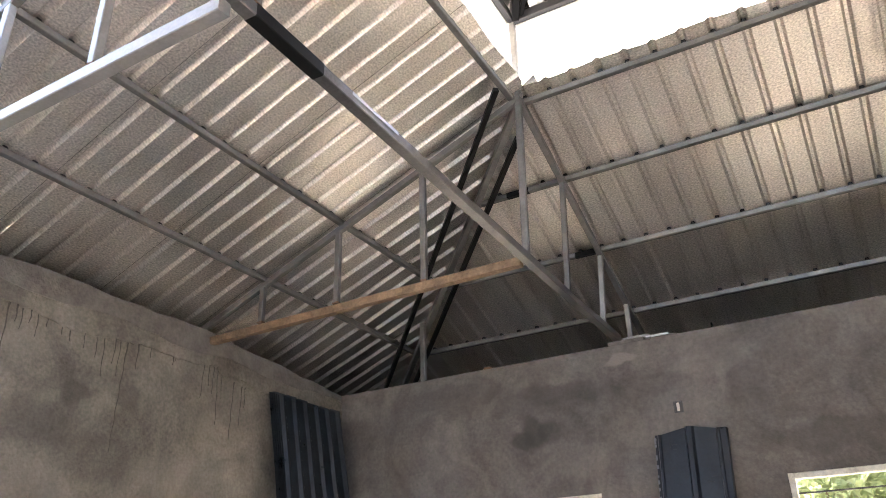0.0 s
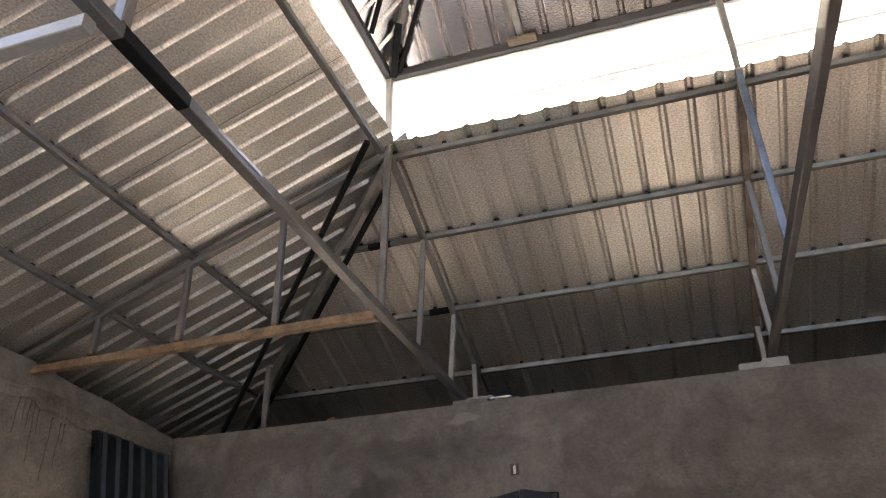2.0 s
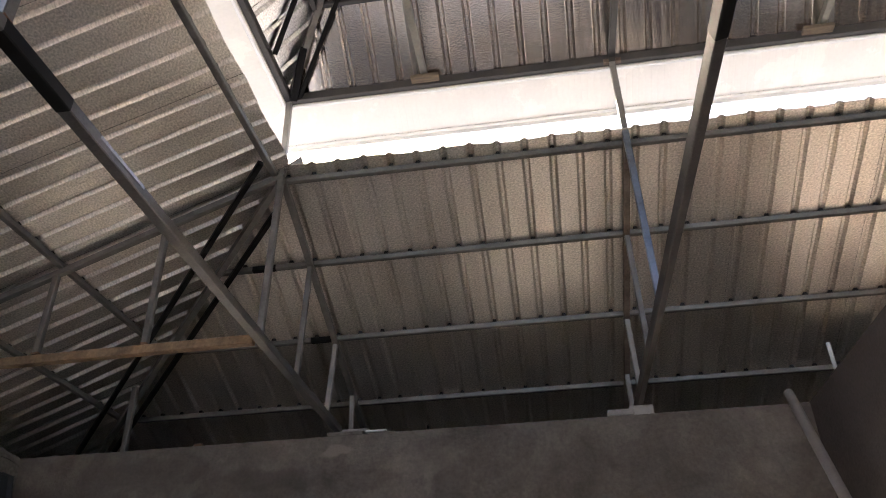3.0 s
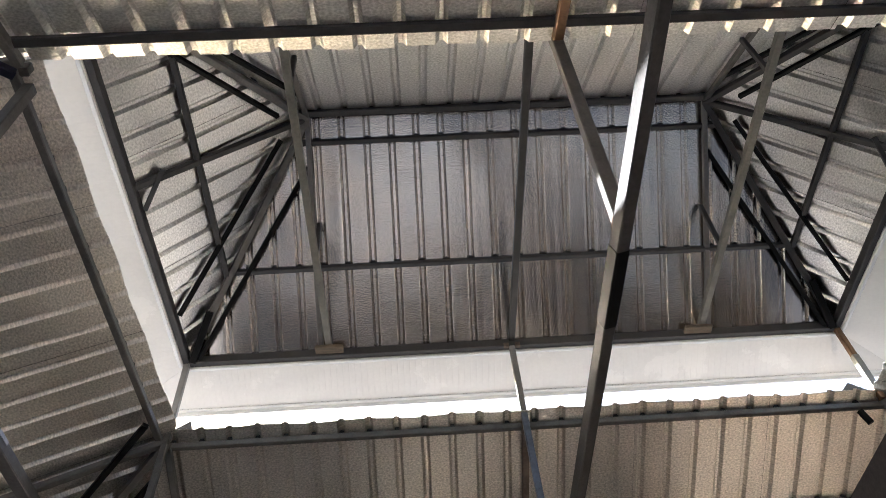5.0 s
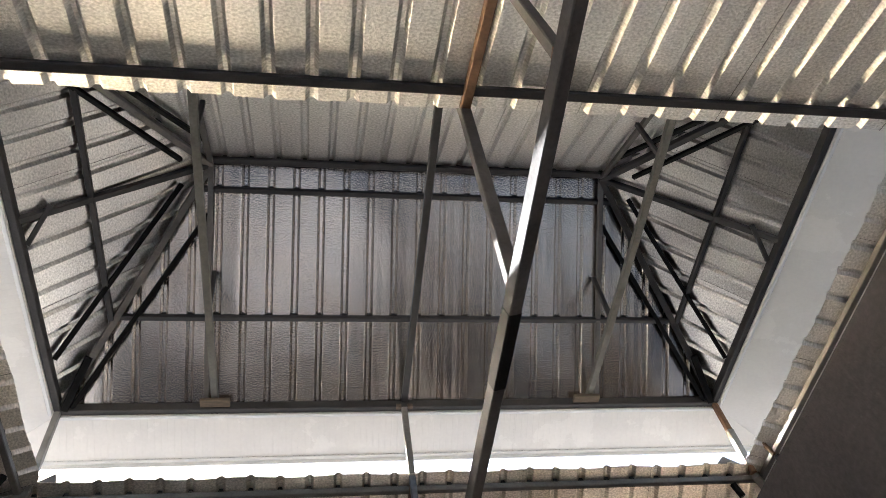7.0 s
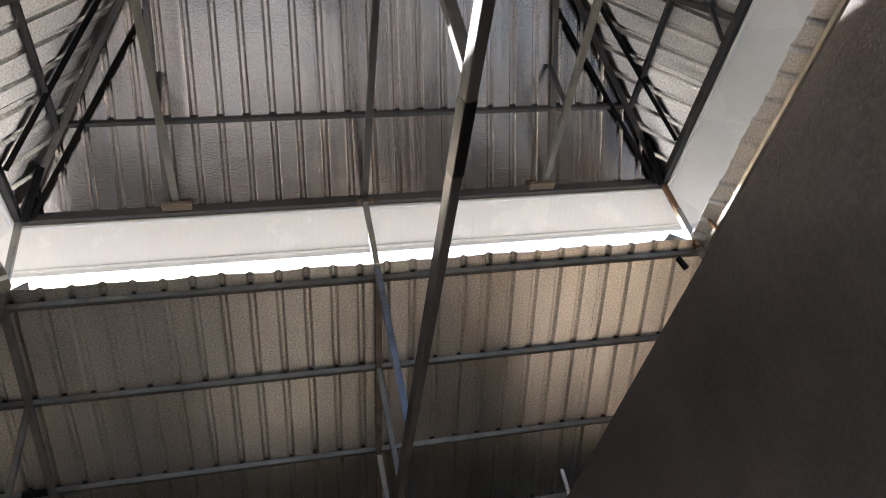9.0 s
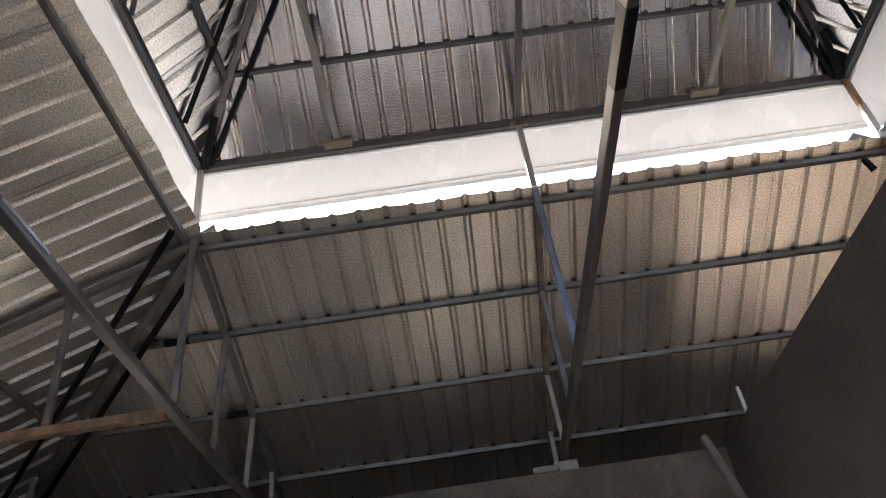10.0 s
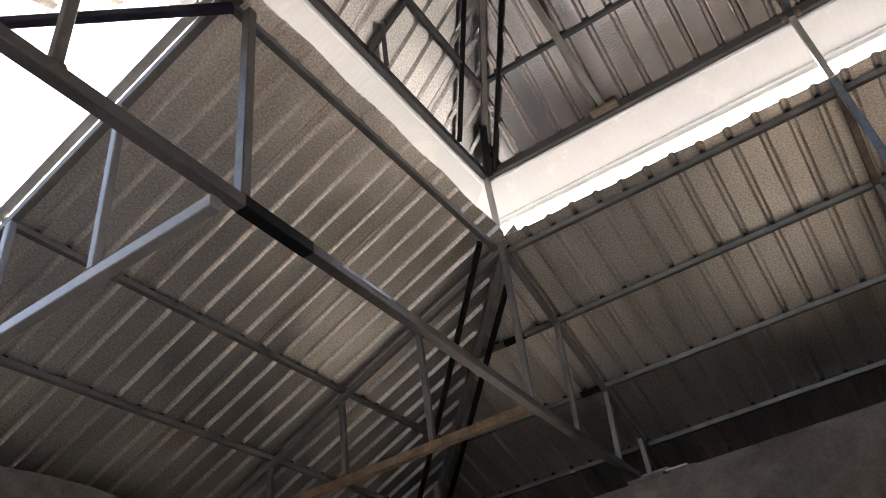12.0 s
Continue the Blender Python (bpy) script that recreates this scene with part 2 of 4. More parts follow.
BLUE_SHEET = material("dark_blue_sheet", (0.013, 0.017, 0.022), 0.30, 0.0, 0.5, 5, 50, 0.05, 30, spec=0.30)
TIMBER = material("weathered_timber", (0.24, 0.185, 0.12), 0.75, 0.0, 0.4, 6, 60, stretch=(1, 6, 6))
OLD_TIMBER = material("grimy_old_timber", (0.12, 0.09, 0.06), 0.8, 0.0, 0.45, 9, 70, 0.3, 90, stretch=(1, 6, 6))
GAP_FILL = material("black_gap_fill", (0.018, 0.017, 0.016), 0.7, 0.0, 0.3, 20, 90, spec=0.25)
FRAME_PAINT = material("chipped_cream_paint", (0.55, 0.52, 0.44), 0.6, 0.0, 0.35, 12, 60)
BOX_METAL = material("switch_box_metal", (0.40, 0.36, 0.27), 0.5, 0.3, 0.3, 20, 80)
PIPE_PVC = material("grey_pipe_plastic", (0.34, 0.33, 0.32), 0.5, 0.0, 0.2, 6, 60)
LEAF = material("leaf_green", (0.085, 0.125, 0.045), 0.5, 0.0, 0.5, 3, 20, tint=(0.25, 0.285, 0.15))
leaf_nodes, leaf_links = LEAF.node_tree.nodes, LEAF.node_tree.links
thin = leaf_nodes.new("ShaderNodeBsdfTranslucent")
thin.inputs["Color"].default_value = (0.30, 0.345, 0.19, 1)
both = leaf_nodes.new("ShaderNodeMixShader")
both.inputs["Fac"].default_value = 0.45
leaf_links.new(leaf_nodes["Principled BSDF"].outputs[0], both.inputs[1])
leaf_links.new(thin.outputs[0], both.inputs[2])
leaf_links.new(both.outputs[0], leaf_nodes["Material Output"].inputs["Surface"])
BARK = material("bark", (0.16, 0.12, 0.08), 0.9, 0.0, 0.3, 8, 40)


# ---- builders ----
def mesh_object(name, bm, mats, parent=None):
    me = bpy.data.meshes.new(name)
    bm.normal_update()
    bm.to_mesh(me)
    bm.free()
    for m in (mats if isinstance(mats, (list, tuple)) else [mats]):
        me.materials.append(m)
    ob = new(name, me)
    if parent:
        ob.parent = parent
    return ob


def part(name, bm, mats, parent, label=""):
    ob = mesh_object(name, bm, mats, parent)
    return tagged(ob, label) if label else ob


def empty(name, label="", category="", group="", kind=""):
    return tagged(new(name), label, category, group, kind)


def add_box(bm, lo, hi, bevel=0.0):
    v = bmesh.ops.create_cube(bm, size=1.0)["verts"]
    for q in v:
        q.co = Vector([(a + b) / 2 + c * (b - a) for a, b, c in zip(lo, hi, q.co)])
    if bevel:
        bmesh.ops.bevel(bm, geom=list({e for q in v for e in q.link_edges}), offset=bevel, segments=1, affect="EDGES")


def add_tube(bm, a, b, w=0.05, h=None, up=(0, 0, 1), bevel=0.005):
    """Square tube from a to b; h is its size along up."""
    a, b, h = Vector(a), Vector(b), h or w
    d = (b - a).normalized()
    side = d.cross(Vector(up))
    if side.length < 1e-3:
        side = d.cross(Vector((1, 0, 0)))
    side.normalize()
    top = side.cross(d)
    c = min(bevel, w * 0.2)
    ring = [(-w / 2 + c, -h / 2), (w / 2 - c, -h / 2), (w / 2, -h / 2 + c), (w / 2, h / 2 - c), (w / 2 - c, h / 2), (-w / 2 + c, h / 2), (-w / 2, h / 2 - c), (-w / 2, -h / 2 + c)]
    p, q = [[bm.verts.new(o + side * x + top * y) for x, y in ring] for o in (a, b)]
    for i in range(8):
        bm.faces.new((p[i], p[(i + 1) % 8], q[(i + 1) % 8], q[i]))
    bm.faces.new(p[::-1])
    bm.faces.new(q)


def tube(name, a, b, mat, parent=None, w=0.05, h=None, up=(0, 0, 1), label=""):
    bm = bmesh.new()
    add_tube(bm, a, b, w, h, up)
    return part(name, bm, mat, parent, label)


def box(name, lo, hi, mat, parent=None, bevel=0.0, label=""):
    bm = bmesh.new()
    add_box(bm, lo, hi, bevel)
    return part(name, bm, mat, parent, label)


# ---- corrugated sheets ----
RIB = [(-0.031, 0.0), (-0.029, 0.06), (-0.0122, 0.94), (-0.0095, 1.0), (0.0095, 1.0), (0.0122, 0.94), (0.029, 0.06), (0.031, 0.0)]  # one rib, about its middle
SHEET = 0.0035


def rib_sheet(name, parent, origin, along, down, first, count, v0, v1, mats, rng, phase, depth=0.027, pitch=PITCH, lap=True):
    """One roofing sheet whose first rib stands at `first`. along and down are unit ways on the slope; v0 and v1 give the cut at each place along.
    The sheet starts just before its first rib and laps over the first rib of the next sheet."""
    origin, along, down = Vector(origin), Vector(along), Vector(down)
    out = along.cross(down)
    if out.z < 0:
        out.negate()
    ribs = count + (1 if lap else 0)
    prof = [(first - 0.052, -0.03)]
    for k in range(ribs):
        c = first + k * pitch
        prof += [(c + x, z) for x, z in RIB]
        if k < ribs - 1:
            for f in (0.30, 0.50, 0.70):
                prof.append((c + pitch * f, rng.uniform(-0.012, 0.03)))
    prof.append((first + (ribs - 1) * pitch + 0.048, 0.0))
    total = prof[-1][0] - prof[0][0]
    bm = bmesh.new()
    uv = bm.loops.layers.uv.new("UVMap")
    where = {}
    rows = 11
    grid = []
    for u, z in prof:
        a, b = v0(u), v1(u)
        if b - a < 0.02:
            grid.append(None)
            continue
        under, over = [], []
        lift = (0.0035 if lap else 0.0) * (u - prof[0][0]) / total
        for k in range(rows):
            v = a + (b - a) * k / (rows - 1)
            wob = 0.003 * math.sin(3.1 * v + 2.0 * u + phase[0]) + 0.0016 * math.sin(8.3 * v - 7 * u + phase[1])
            edge = 0.006 * math.sin(u * 9 + phase[2]) if k in (0, rows - 1) else 0
            p = origin + along * u + down * (v + edge) + out * (z * depth + wob + lift)
            for side, q in ((under, p), (over, p + out * SHEET)):
                vert = bm.verts.new(q)
                where[vert] = (u + 31.7 * first, v)
                side.append(vert)
        grid.append((under, over))
    for A, B in zip(grid, grid[1:]):
        if A is None or B is None:
            continue
        for k in range(rows - 1):
            bm.faces.new((A[0][k], B[0][k], B[0][k + 1], A[0][k + 1])).material_index = 0
            bm.faces.new((A[1][k + 1], B[1][k + 1], B[1][k], A[1][k])).material_index = 1
        bm.faces.new((A[0][0], A[1][0], B[1][0], B[0][0]))
        bm.faces.new((A[0][-1], B[0][-1], B[1][-1], A[1][-1]))
    for A in (grid[0], grid[-1]):
        if A:
            for k in range(rows - 1):
                bm.faces.new((A[0][k], A[0][k + 1], A[1][k + 1], A[1][k])).material_index = 1
    if not bm.faces:
        bm.free()
        return None
    for f in bm.faces:
        for c in f.loops:
            c[uv].uv = where[c.vert]
    return part(name, bm, mats, parent)


def slope(name, label, origin, along, down, rib, u0, u1, v0, v1, mats, seed, pitch=PITCH, per=5, depth=0.028):
    """A roof slope of lapped sheets from u0 to u1; `rib` is the place of a rib at which a sheet begins."""
    top = empty(name, label, "roof", kind="structure")
    rng = random.Random(seed)
    phase = [rng.uniform(0, 6.28) for _ in range(3)]
    wide = per * pitch
    first = rib - wide * math.ceil((rib - u0) / wide)
    while first < u1:
        rib_sheet("roof_sheet", top, origin, along, down, first, per, v0, v1, mats, rng, phase, depth, pitch)
        first += wide
    return top


K = math.sqrt(1 + SLOPE * SLOPE)
EAVE_B, EAVE_L = 3.35, 4.0         # how far the slopes run out in plan
LIP = 0.07                         # sheets reach past the top purlin into the opening
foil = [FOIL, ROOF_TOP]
FAR = 1e3


def between(u, lo, hi, top):
    """Upper cut of a slope that ends at lo and hi."""
    return top if lo <= u <= hi else FAR


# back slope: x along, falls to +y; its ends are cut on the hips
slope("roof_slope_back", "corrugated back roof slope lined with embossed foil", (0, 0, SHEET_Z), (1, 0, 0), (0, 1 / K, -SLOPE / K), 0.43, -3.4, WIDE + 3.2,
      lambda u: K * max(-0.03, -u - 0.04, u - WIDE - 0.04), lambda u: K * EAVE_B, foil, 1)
# left slope: runs along y, falls to -x; it stops short at the unfinished front corner
slope("roof_slope_left", "corrugated left roof slope with foil, edge left open", (0, 0, SHEET_Z), (0, 1, 0), (-1 / K, 0, -SLOPE / K), -0.954, -3.3, 3.2,
      lambda u: between(u, -2.87, 9, K * max(-LIP, u - 0.02)), lambda u: K * EAVE_L, foil, 2, 0.196)
# front slope
slope("roof_slope_front", "corrugated front roof slope lined with embossed foil", (0, -DEEP, SHEET_Z), (1, 0, 0), (0, -1 / K, -SLOPE / K), 1.0, -3.4, WIDE + 3.4,
      lambda u: K * max(0.0, -u - 0.09, u - WIDE - 0.02), lambda u: K * 4.9, [FOIL_ROUGH, ROOF_TOP], 3)
# right slope
slope("roof_slope_right", "corrugated right roof slope lined with embossed foil", (WIDE, 0, SHEET_Z), (0, 1, 0), (1 / K, 0, -SLOPE / K), -1.07, -DEEP - 3.2, 3.2,
      lambda u: K * max(-0.05, u - 0.02, -DEEP - u - 0.02), lambda u: K * 3.2, [FOIL_ROUGH, ROOF_TOP], 4)

# raised roof over the opening
UB = (RIDGE_Z - FRAME_Z - 0.07) / -RIDGE_Y            # fall of its long slopes
UH = (RIDGE_Z - FRAME_Z - 0.07) / RIDGE_IN            # fall of its hip ends
KB, KH = math.sqrt(1 + UB * UB), math.sqrt(1 + UH * UH)
OVER_B, OVER_H = 0.20, 0.07
FRONT_FRAME = 2 * RIDGE_Y
rate = RIDGE_IN / -RIDGE_Y                            # plan slant of the hips
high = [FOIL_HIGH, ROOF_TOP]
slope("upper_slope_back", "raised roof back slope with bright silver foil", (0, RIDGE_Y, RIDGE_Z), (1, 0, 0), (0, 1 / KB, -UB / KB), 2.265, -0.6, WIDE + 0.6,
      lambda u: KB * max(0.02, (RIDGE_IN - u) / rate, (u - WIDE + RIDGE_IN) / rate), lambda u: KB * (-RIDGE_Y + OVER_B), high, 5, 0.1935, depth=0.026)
# the front sheets run on past the ridge beam, under the cap
slope("upper_slope_front", "raised roof front slope with bright silver foil", (WIDE, RIDGE_Y, RIDGE_Z), (-1, 0, 0), (0, -1 / KB, -UB / KB), WIDE - 1.944, -0.6, WIDE + 0.6,
      lambda u: KB * max(-0.01, (RIDGE_IN - u) / rate, (u - WIDE + RIDGE_IN) / rate), lambda u: KB * (-RIDGE_Y + OVER_B), [FOIL_ROUGH, ROOF_TOP], 6, 0.2005, depth=0.026)
slope("upper_slope_left", "raised roof left hip slope with bright silver foil", (RIDGE_IN, RIDGE_Y, RIDGE_Z), (0, 1, 0), (-1 / KH, 0, -UH / KH), -1.79 + 0.188 * 5 - RIDGE_Y, RIDGE_Y - 0.6, -RIDGE_Y + 0.6,
      lambda u: KH * max(0.0, abs(u) * rate - 0.01), lambda u: KH * (RIDGE_IN + OVER_H), [FOIL_HIP, ROOF_TOP], 7, 0.188, depth=0.026)
slope("upper_slope_right", "raised roof right hip slope with bright silver foil", (WIDE - RIDGE_IN, RIDGE_Y, RIDGE_Z), (0, 1, 0), (1 / KH, 0, -UH / KH), -1.94 + 0.19 * 5 - RIDGE_Y, RIDGE_Y - 0.6, -RIDGE_Y + 0.6,
      lambda u: KH * max(0.0, abs(u) * rate - 0.01), lambda u: KH * (RIDGE_IN + OVER_H), [FOIL_HIP, ROOF_TOP], 8, 0.19, depth=0.026)


# folded cap over the ends of both slopes
bm = bmesh.new()
fold = [(-0.20, -0.20 * UB + 0.045), (0.0, 0.075), (0.20, -0.20 * UB + 0.045)]
rows = []
for y, z in fold:
    rows.append([bm.verts.new((x, RIDGE_Y + y, RIDGE_Z + z + h)) for h in (0, 0.004) for x in (RIDGE_IN - 0.1, WIDE - RIDGE_IN + 0.1)])
for p, q in zip(rows, rows[1:]):
    bm.faces.new((p[0], p[1], q[1], q[0])), bm.faces.new((p[2], q[2], q[3], p[3]))
    bm.faces.new((p[0], q[0], q[2], p[2])), bm.faces.new((p[1], p[3], q[3], q[1]))
for r in (rows[0], rows[-1]):
    bm.faces.new((r[0], r[1], r[3], r[2]))
tagged(mesh_object("ridge_cap", bm, ROOF_TOP), "folded dark sheet cap along the ridge", "roof cap", kind="structure")


def hip_cap(top, low, wing_a, wing_b, fall_a, fall_b):
    """Folded strip over a hip from top to low; the wings lie on the two slopes."""
    bm = bmesh.new()
    top, low = Vector(top), Vector(low)
    up = Vector((0, 0, 0.045))
    for w, fall in ((wing_a, fall_a), (wing_b, fall_b)):
        side = Vector((*w, 0)) * 0.17 + Vector((0, 0, fall * 0.17))
        p = [top + up * 1.4, low + up * 1.4, low + side + up, top + side + up]
        f = [bm.verts.new(v) for v in p]
        g = [bm.verts.new(v + Vector((0, 0, 0.004))) for v in p]
        bm.faces.new(f), bm.faces.new(g[::-1])
        for i in range(4):
            bm.faces.new((f[i], g[i], g[(i + 1) % 4], f[(i + 1) % 4]))
    return tagged(mesh_object("hip_cap", bm, ROOF_TOP), "folded dark sheet cap along a hip", "roof cap", kind="structure")


for sx, cx in ((1, 0), (-1, WIDE)):
    for sy in (1, -1):
        over = 0.03 / RIDGE_IN
        a = Vector((cx + sx * RIDGE_IN, RIDGE_Y, RIDGE_Z + 0.02))
        b = a + Vector((-sx * RIDGE_IN, sy * -RIDGE_Y, FRAME_Z + 0.07 - RIDGE_Z)) * (1 + over)
        hip_cap(a, b, (sx, 0), (0, -sy), 0.0, 0.0)
for sx, cx in ((1, 0), (-1, WIDE)):
    a = Vector((cx, 0, SHEET_Z + 0.02))
    hip_cap(a + Vector((-sx * 0.2, 0.2, -SLOPE * 0.2)), a + Vector((-sx, 1, -SLOPE)) * 3.3, (sx, 0), (0, -1), 0.0, 0.0)


# ---- walls, floor, ground ----
def wall_with_openings(name, lo, hi, axis, holes, mat, label):
    """A solid wall; holes are (a0, a1, z0, z1) along its long axis."""
    bm = bmesh.new()
    cuts = sorted({lo[axis], hi[axis], *[h[0] for h in holes], *[h[1] for h in holes]})
    for a, b in zip(cuts, cuts[1:]):
        spans = [(lo[2], hi[2])]
        for h in holes:
            if h[0] <= a + 1e-6 and b <= h[1] + 1e-6:
                spans = [s for z0, z1 in spans for s in ((z0, min(z1, h[2])), (max(z0, h[3]), z1)) if s[1] > s[0] + 1e-6]
        for z0, z1 in spans:
            l, h = list(lo), list(hi)
            l[axis], h[axis], l[2], h[2] = a, b, z0, z1
            add_box(bm, l, h)
    bmesh.ops.remove_doubles(bm, verts=bm.verts, dist=1e-5)
    return tagged(mesh_object(name, bm, mat), label, "wall", kind="structure")


WIN_HEAD = 1.805
WIN_A = (1.115, 3.0, 0.40, WIN_HEAD)
WIN_B = (-1.75, -0.30, 1.15, WIN_HEAD - 0.01)
wall_with_openings("wall_back", (LEFT_X - 0.2, BACK_Y, FLOOR), (RIGHT_X + 0.2, BACK_Y + 0.2, WALL_TOP), 0, [WIN_A, WIN_B], PLASTER_BACK, "raw grey cement plaster back wall with damp stains")
wall_with_openings("wall_left", (LEFT_X - 0.2, FRONT_Y, FLOOR), (LEFT_X, BACK_Y, 2.98), 1, [], PLASTER_LEFT, "pale stained cement plaster side wall under the eaves")
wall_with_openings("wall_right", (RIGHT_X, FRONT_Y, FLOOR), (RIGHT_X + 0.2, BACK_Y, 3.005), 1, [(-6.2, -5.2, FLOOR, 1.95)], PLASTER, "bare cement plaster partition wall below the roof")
# Openings in these unseen walls are added and sized to light the rooms.
wall_with_openings("wall_front", (LEFT_X - 0.2, FRONT_Y - 0.2, FLOOR), (RIGHT_X + 0.2, FRONT_Y, WALL_TOP), 0, [(-2.4, -1.6, FLOOR, 2.0), (0.2, 3.6, FLOOR, 2.3)], PLASTER, "raw cement plaster front wall, unseen, with openings added to let light in")
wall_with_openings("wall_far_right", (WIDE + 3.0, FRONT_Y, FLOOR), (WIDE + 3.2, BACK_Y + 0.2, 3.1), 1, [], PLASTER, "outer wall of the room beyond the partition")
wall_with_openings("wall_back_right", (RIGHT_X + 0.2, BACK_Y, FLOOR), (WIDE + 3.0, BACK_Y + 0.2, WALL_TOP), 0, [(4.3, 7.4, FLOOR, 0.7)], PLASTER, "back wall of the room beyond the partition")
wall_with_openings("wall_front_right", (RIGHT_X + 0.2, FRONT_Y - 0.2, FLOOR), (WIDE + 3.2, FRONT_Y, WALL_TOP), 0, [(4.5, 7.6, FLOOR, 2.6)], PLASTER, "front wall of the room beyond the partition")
bm = bmesh.new()
add_box(bm, (LEFT_X - 0.2, FRONT_Y - 0.2, FLOOR - 0.15), (WIDE + 3.2, BACK_Y + 0.2, FLOOR))
tagged(mesh_object("floor", bm, EARTH), "dusty pale screed floor with tone bands painted for roof reflections", "floor", kind="structure")
bm = bmesh.new()
bmesh.ops.create_grid(bm, x_segments=4, y_segments=4, size=600)
for v in bm.verts:
    v.co.z = FLOOR - 0.2
tagged(mesh_object("ground", bm, GROUND), "dry open ground round the house", "ground", kind="structure")

# closed eaves: boards from the walls out to the sheet ends
def eave(name, lo, hi):
    tagged(box(name, lo, hi, STEEL_DARK), "dark boarding that closes the eaves", "eaves", kind="structure")


eave("trim_eave_back", (LEFT_X - 1.0, BACK_Y + 0.2, 2.90), (WIDE + 3.2, BACK_Y + EAVE_B - 1.8, 2.92))
eave("trim_fascia_back", (LEFT_X - 1.0, BACK_Y + EAVE_B - 1.8, 2.90), (WIDE + 3.2, BACK_Y + EAVE_B - 1.77, 3.40))
eave("trim_eave_left", (-EAVE_L + 0.04, -2.8, 2.90), (LEFT_X - 0.2, BACK_Y + 0.2, 2.92))
eave("trim_fascia_left", (-EAVE_L + 0.01, -2.8, 2.90), (-EAVE_L + 0.04, BACK_Y + EAVE_B - 1.8, 3.20))

# mortar band that closes the left wall towards the sheets: its top falls off to the back corner
bm = bmesh.new()
rng = random.Random(11)
prev = None
for k in range(56):
    y = FRONT_Y + (BACK_Y - FRONT_Y) * k / 55
    top = 3.165 if y < 0 else 3.165 - 0.085 * y
    top += rng.uniform(-0.012, 0.012)
    low = 3.0 - 0.02 * (y + 2) + 0.02 * math.sin(5 * y) + rng.uniform(-0.012, 0.012)
    low = min(low, top - 0.02)
    ring = [bm.verts.new(p) for p in ((LEFT_X - 0.16, y, 2.9), (LEFT_X + 0.012, y, low), (LEFT_X + 0.004 + rng.uniform(0, 0.006), y, (low + top) / 2), (LEFT_X - 0.01, y, top), (LEFT_X - 0.16, y, top))]
    if prev:
        for a in range(5):
            bm.faces.new((prev[a], prev[(a + 1) % 5], ring[(a + 1) % 5], ring[a]))
    prev = ring
bm2 = bmesh.new()
prev = None
for k in range(120):
    y = -2.6 + (BACK_Y + 2.6) * k / 119
    top = 3.02 - 0.02 * (y + 2)
    low = 2.86 - 0.012 * (y + 2) + 0.035 * math.sin(2.1 * y + 1) + 0.02 * math.sin(6.3 * y) + rng.uniform(-0.012, 0.012) - (0.06 if y > 0.1 else 0.0)
    ring = [bm2.verts.new(p) for p in ((LEFT_X - 0.02, y, low - 0.004), (LEFT_X + 0.010 + rng.uniform(0, 0.006), y, low + 0.006), (LEFT_X + 0.009 + rng.uniform(0, 0.004), y, (low + top) / 2), (LEFT_X + 0.004, y, top), (LEFT_X - 0.02, y, top))]
    if prev:
        for a in range(5):
            bm2.faces.new((prev[a], prev[(a + 1) % 5], ring[(a + 1) % 5], ring[a]))
    prev = ring
tagged(mesh_object("trim_plaster_coat", bm2, PLASTER_LEFT), "ragged second plaster coat along the top of the wall", "wall", kind="structure")
tagged(mesh_object("trim_mortar_band", bm, CEMENT_ROUGH), "rough mortar infill between wall and roof sheets", "wall", kind="structure")


# ---- trusses ----
def rz(d):
    """Rafter level d metres out from the opening."""
    return RAFTER_Z - SLOPE * d


def weld(at, parent, w=0.05):
    """Rusty bead round the foot of a post."""
    r = random.Random(int(abs(at[0] * 91 + at[1] * 57 + at[2] * 13) * 10))
    bm = bmesh.new()
    add_box(bm, [c - w / 2 if i < 2 else c - 0.009 for i, c in enumerate(at)], [c + w / 2 if i < 2 else c + 0.009 for i, c in enumerate(at)], 0.004)
    for v in bm.verts:
        v.co += Vector((r.uniform(-1, 1), r.uniform(-1, 1), r.uniform(-1, 1))) * 0.004
    return part("weld", bm, RUSTY, parent, "rusty weld bead")


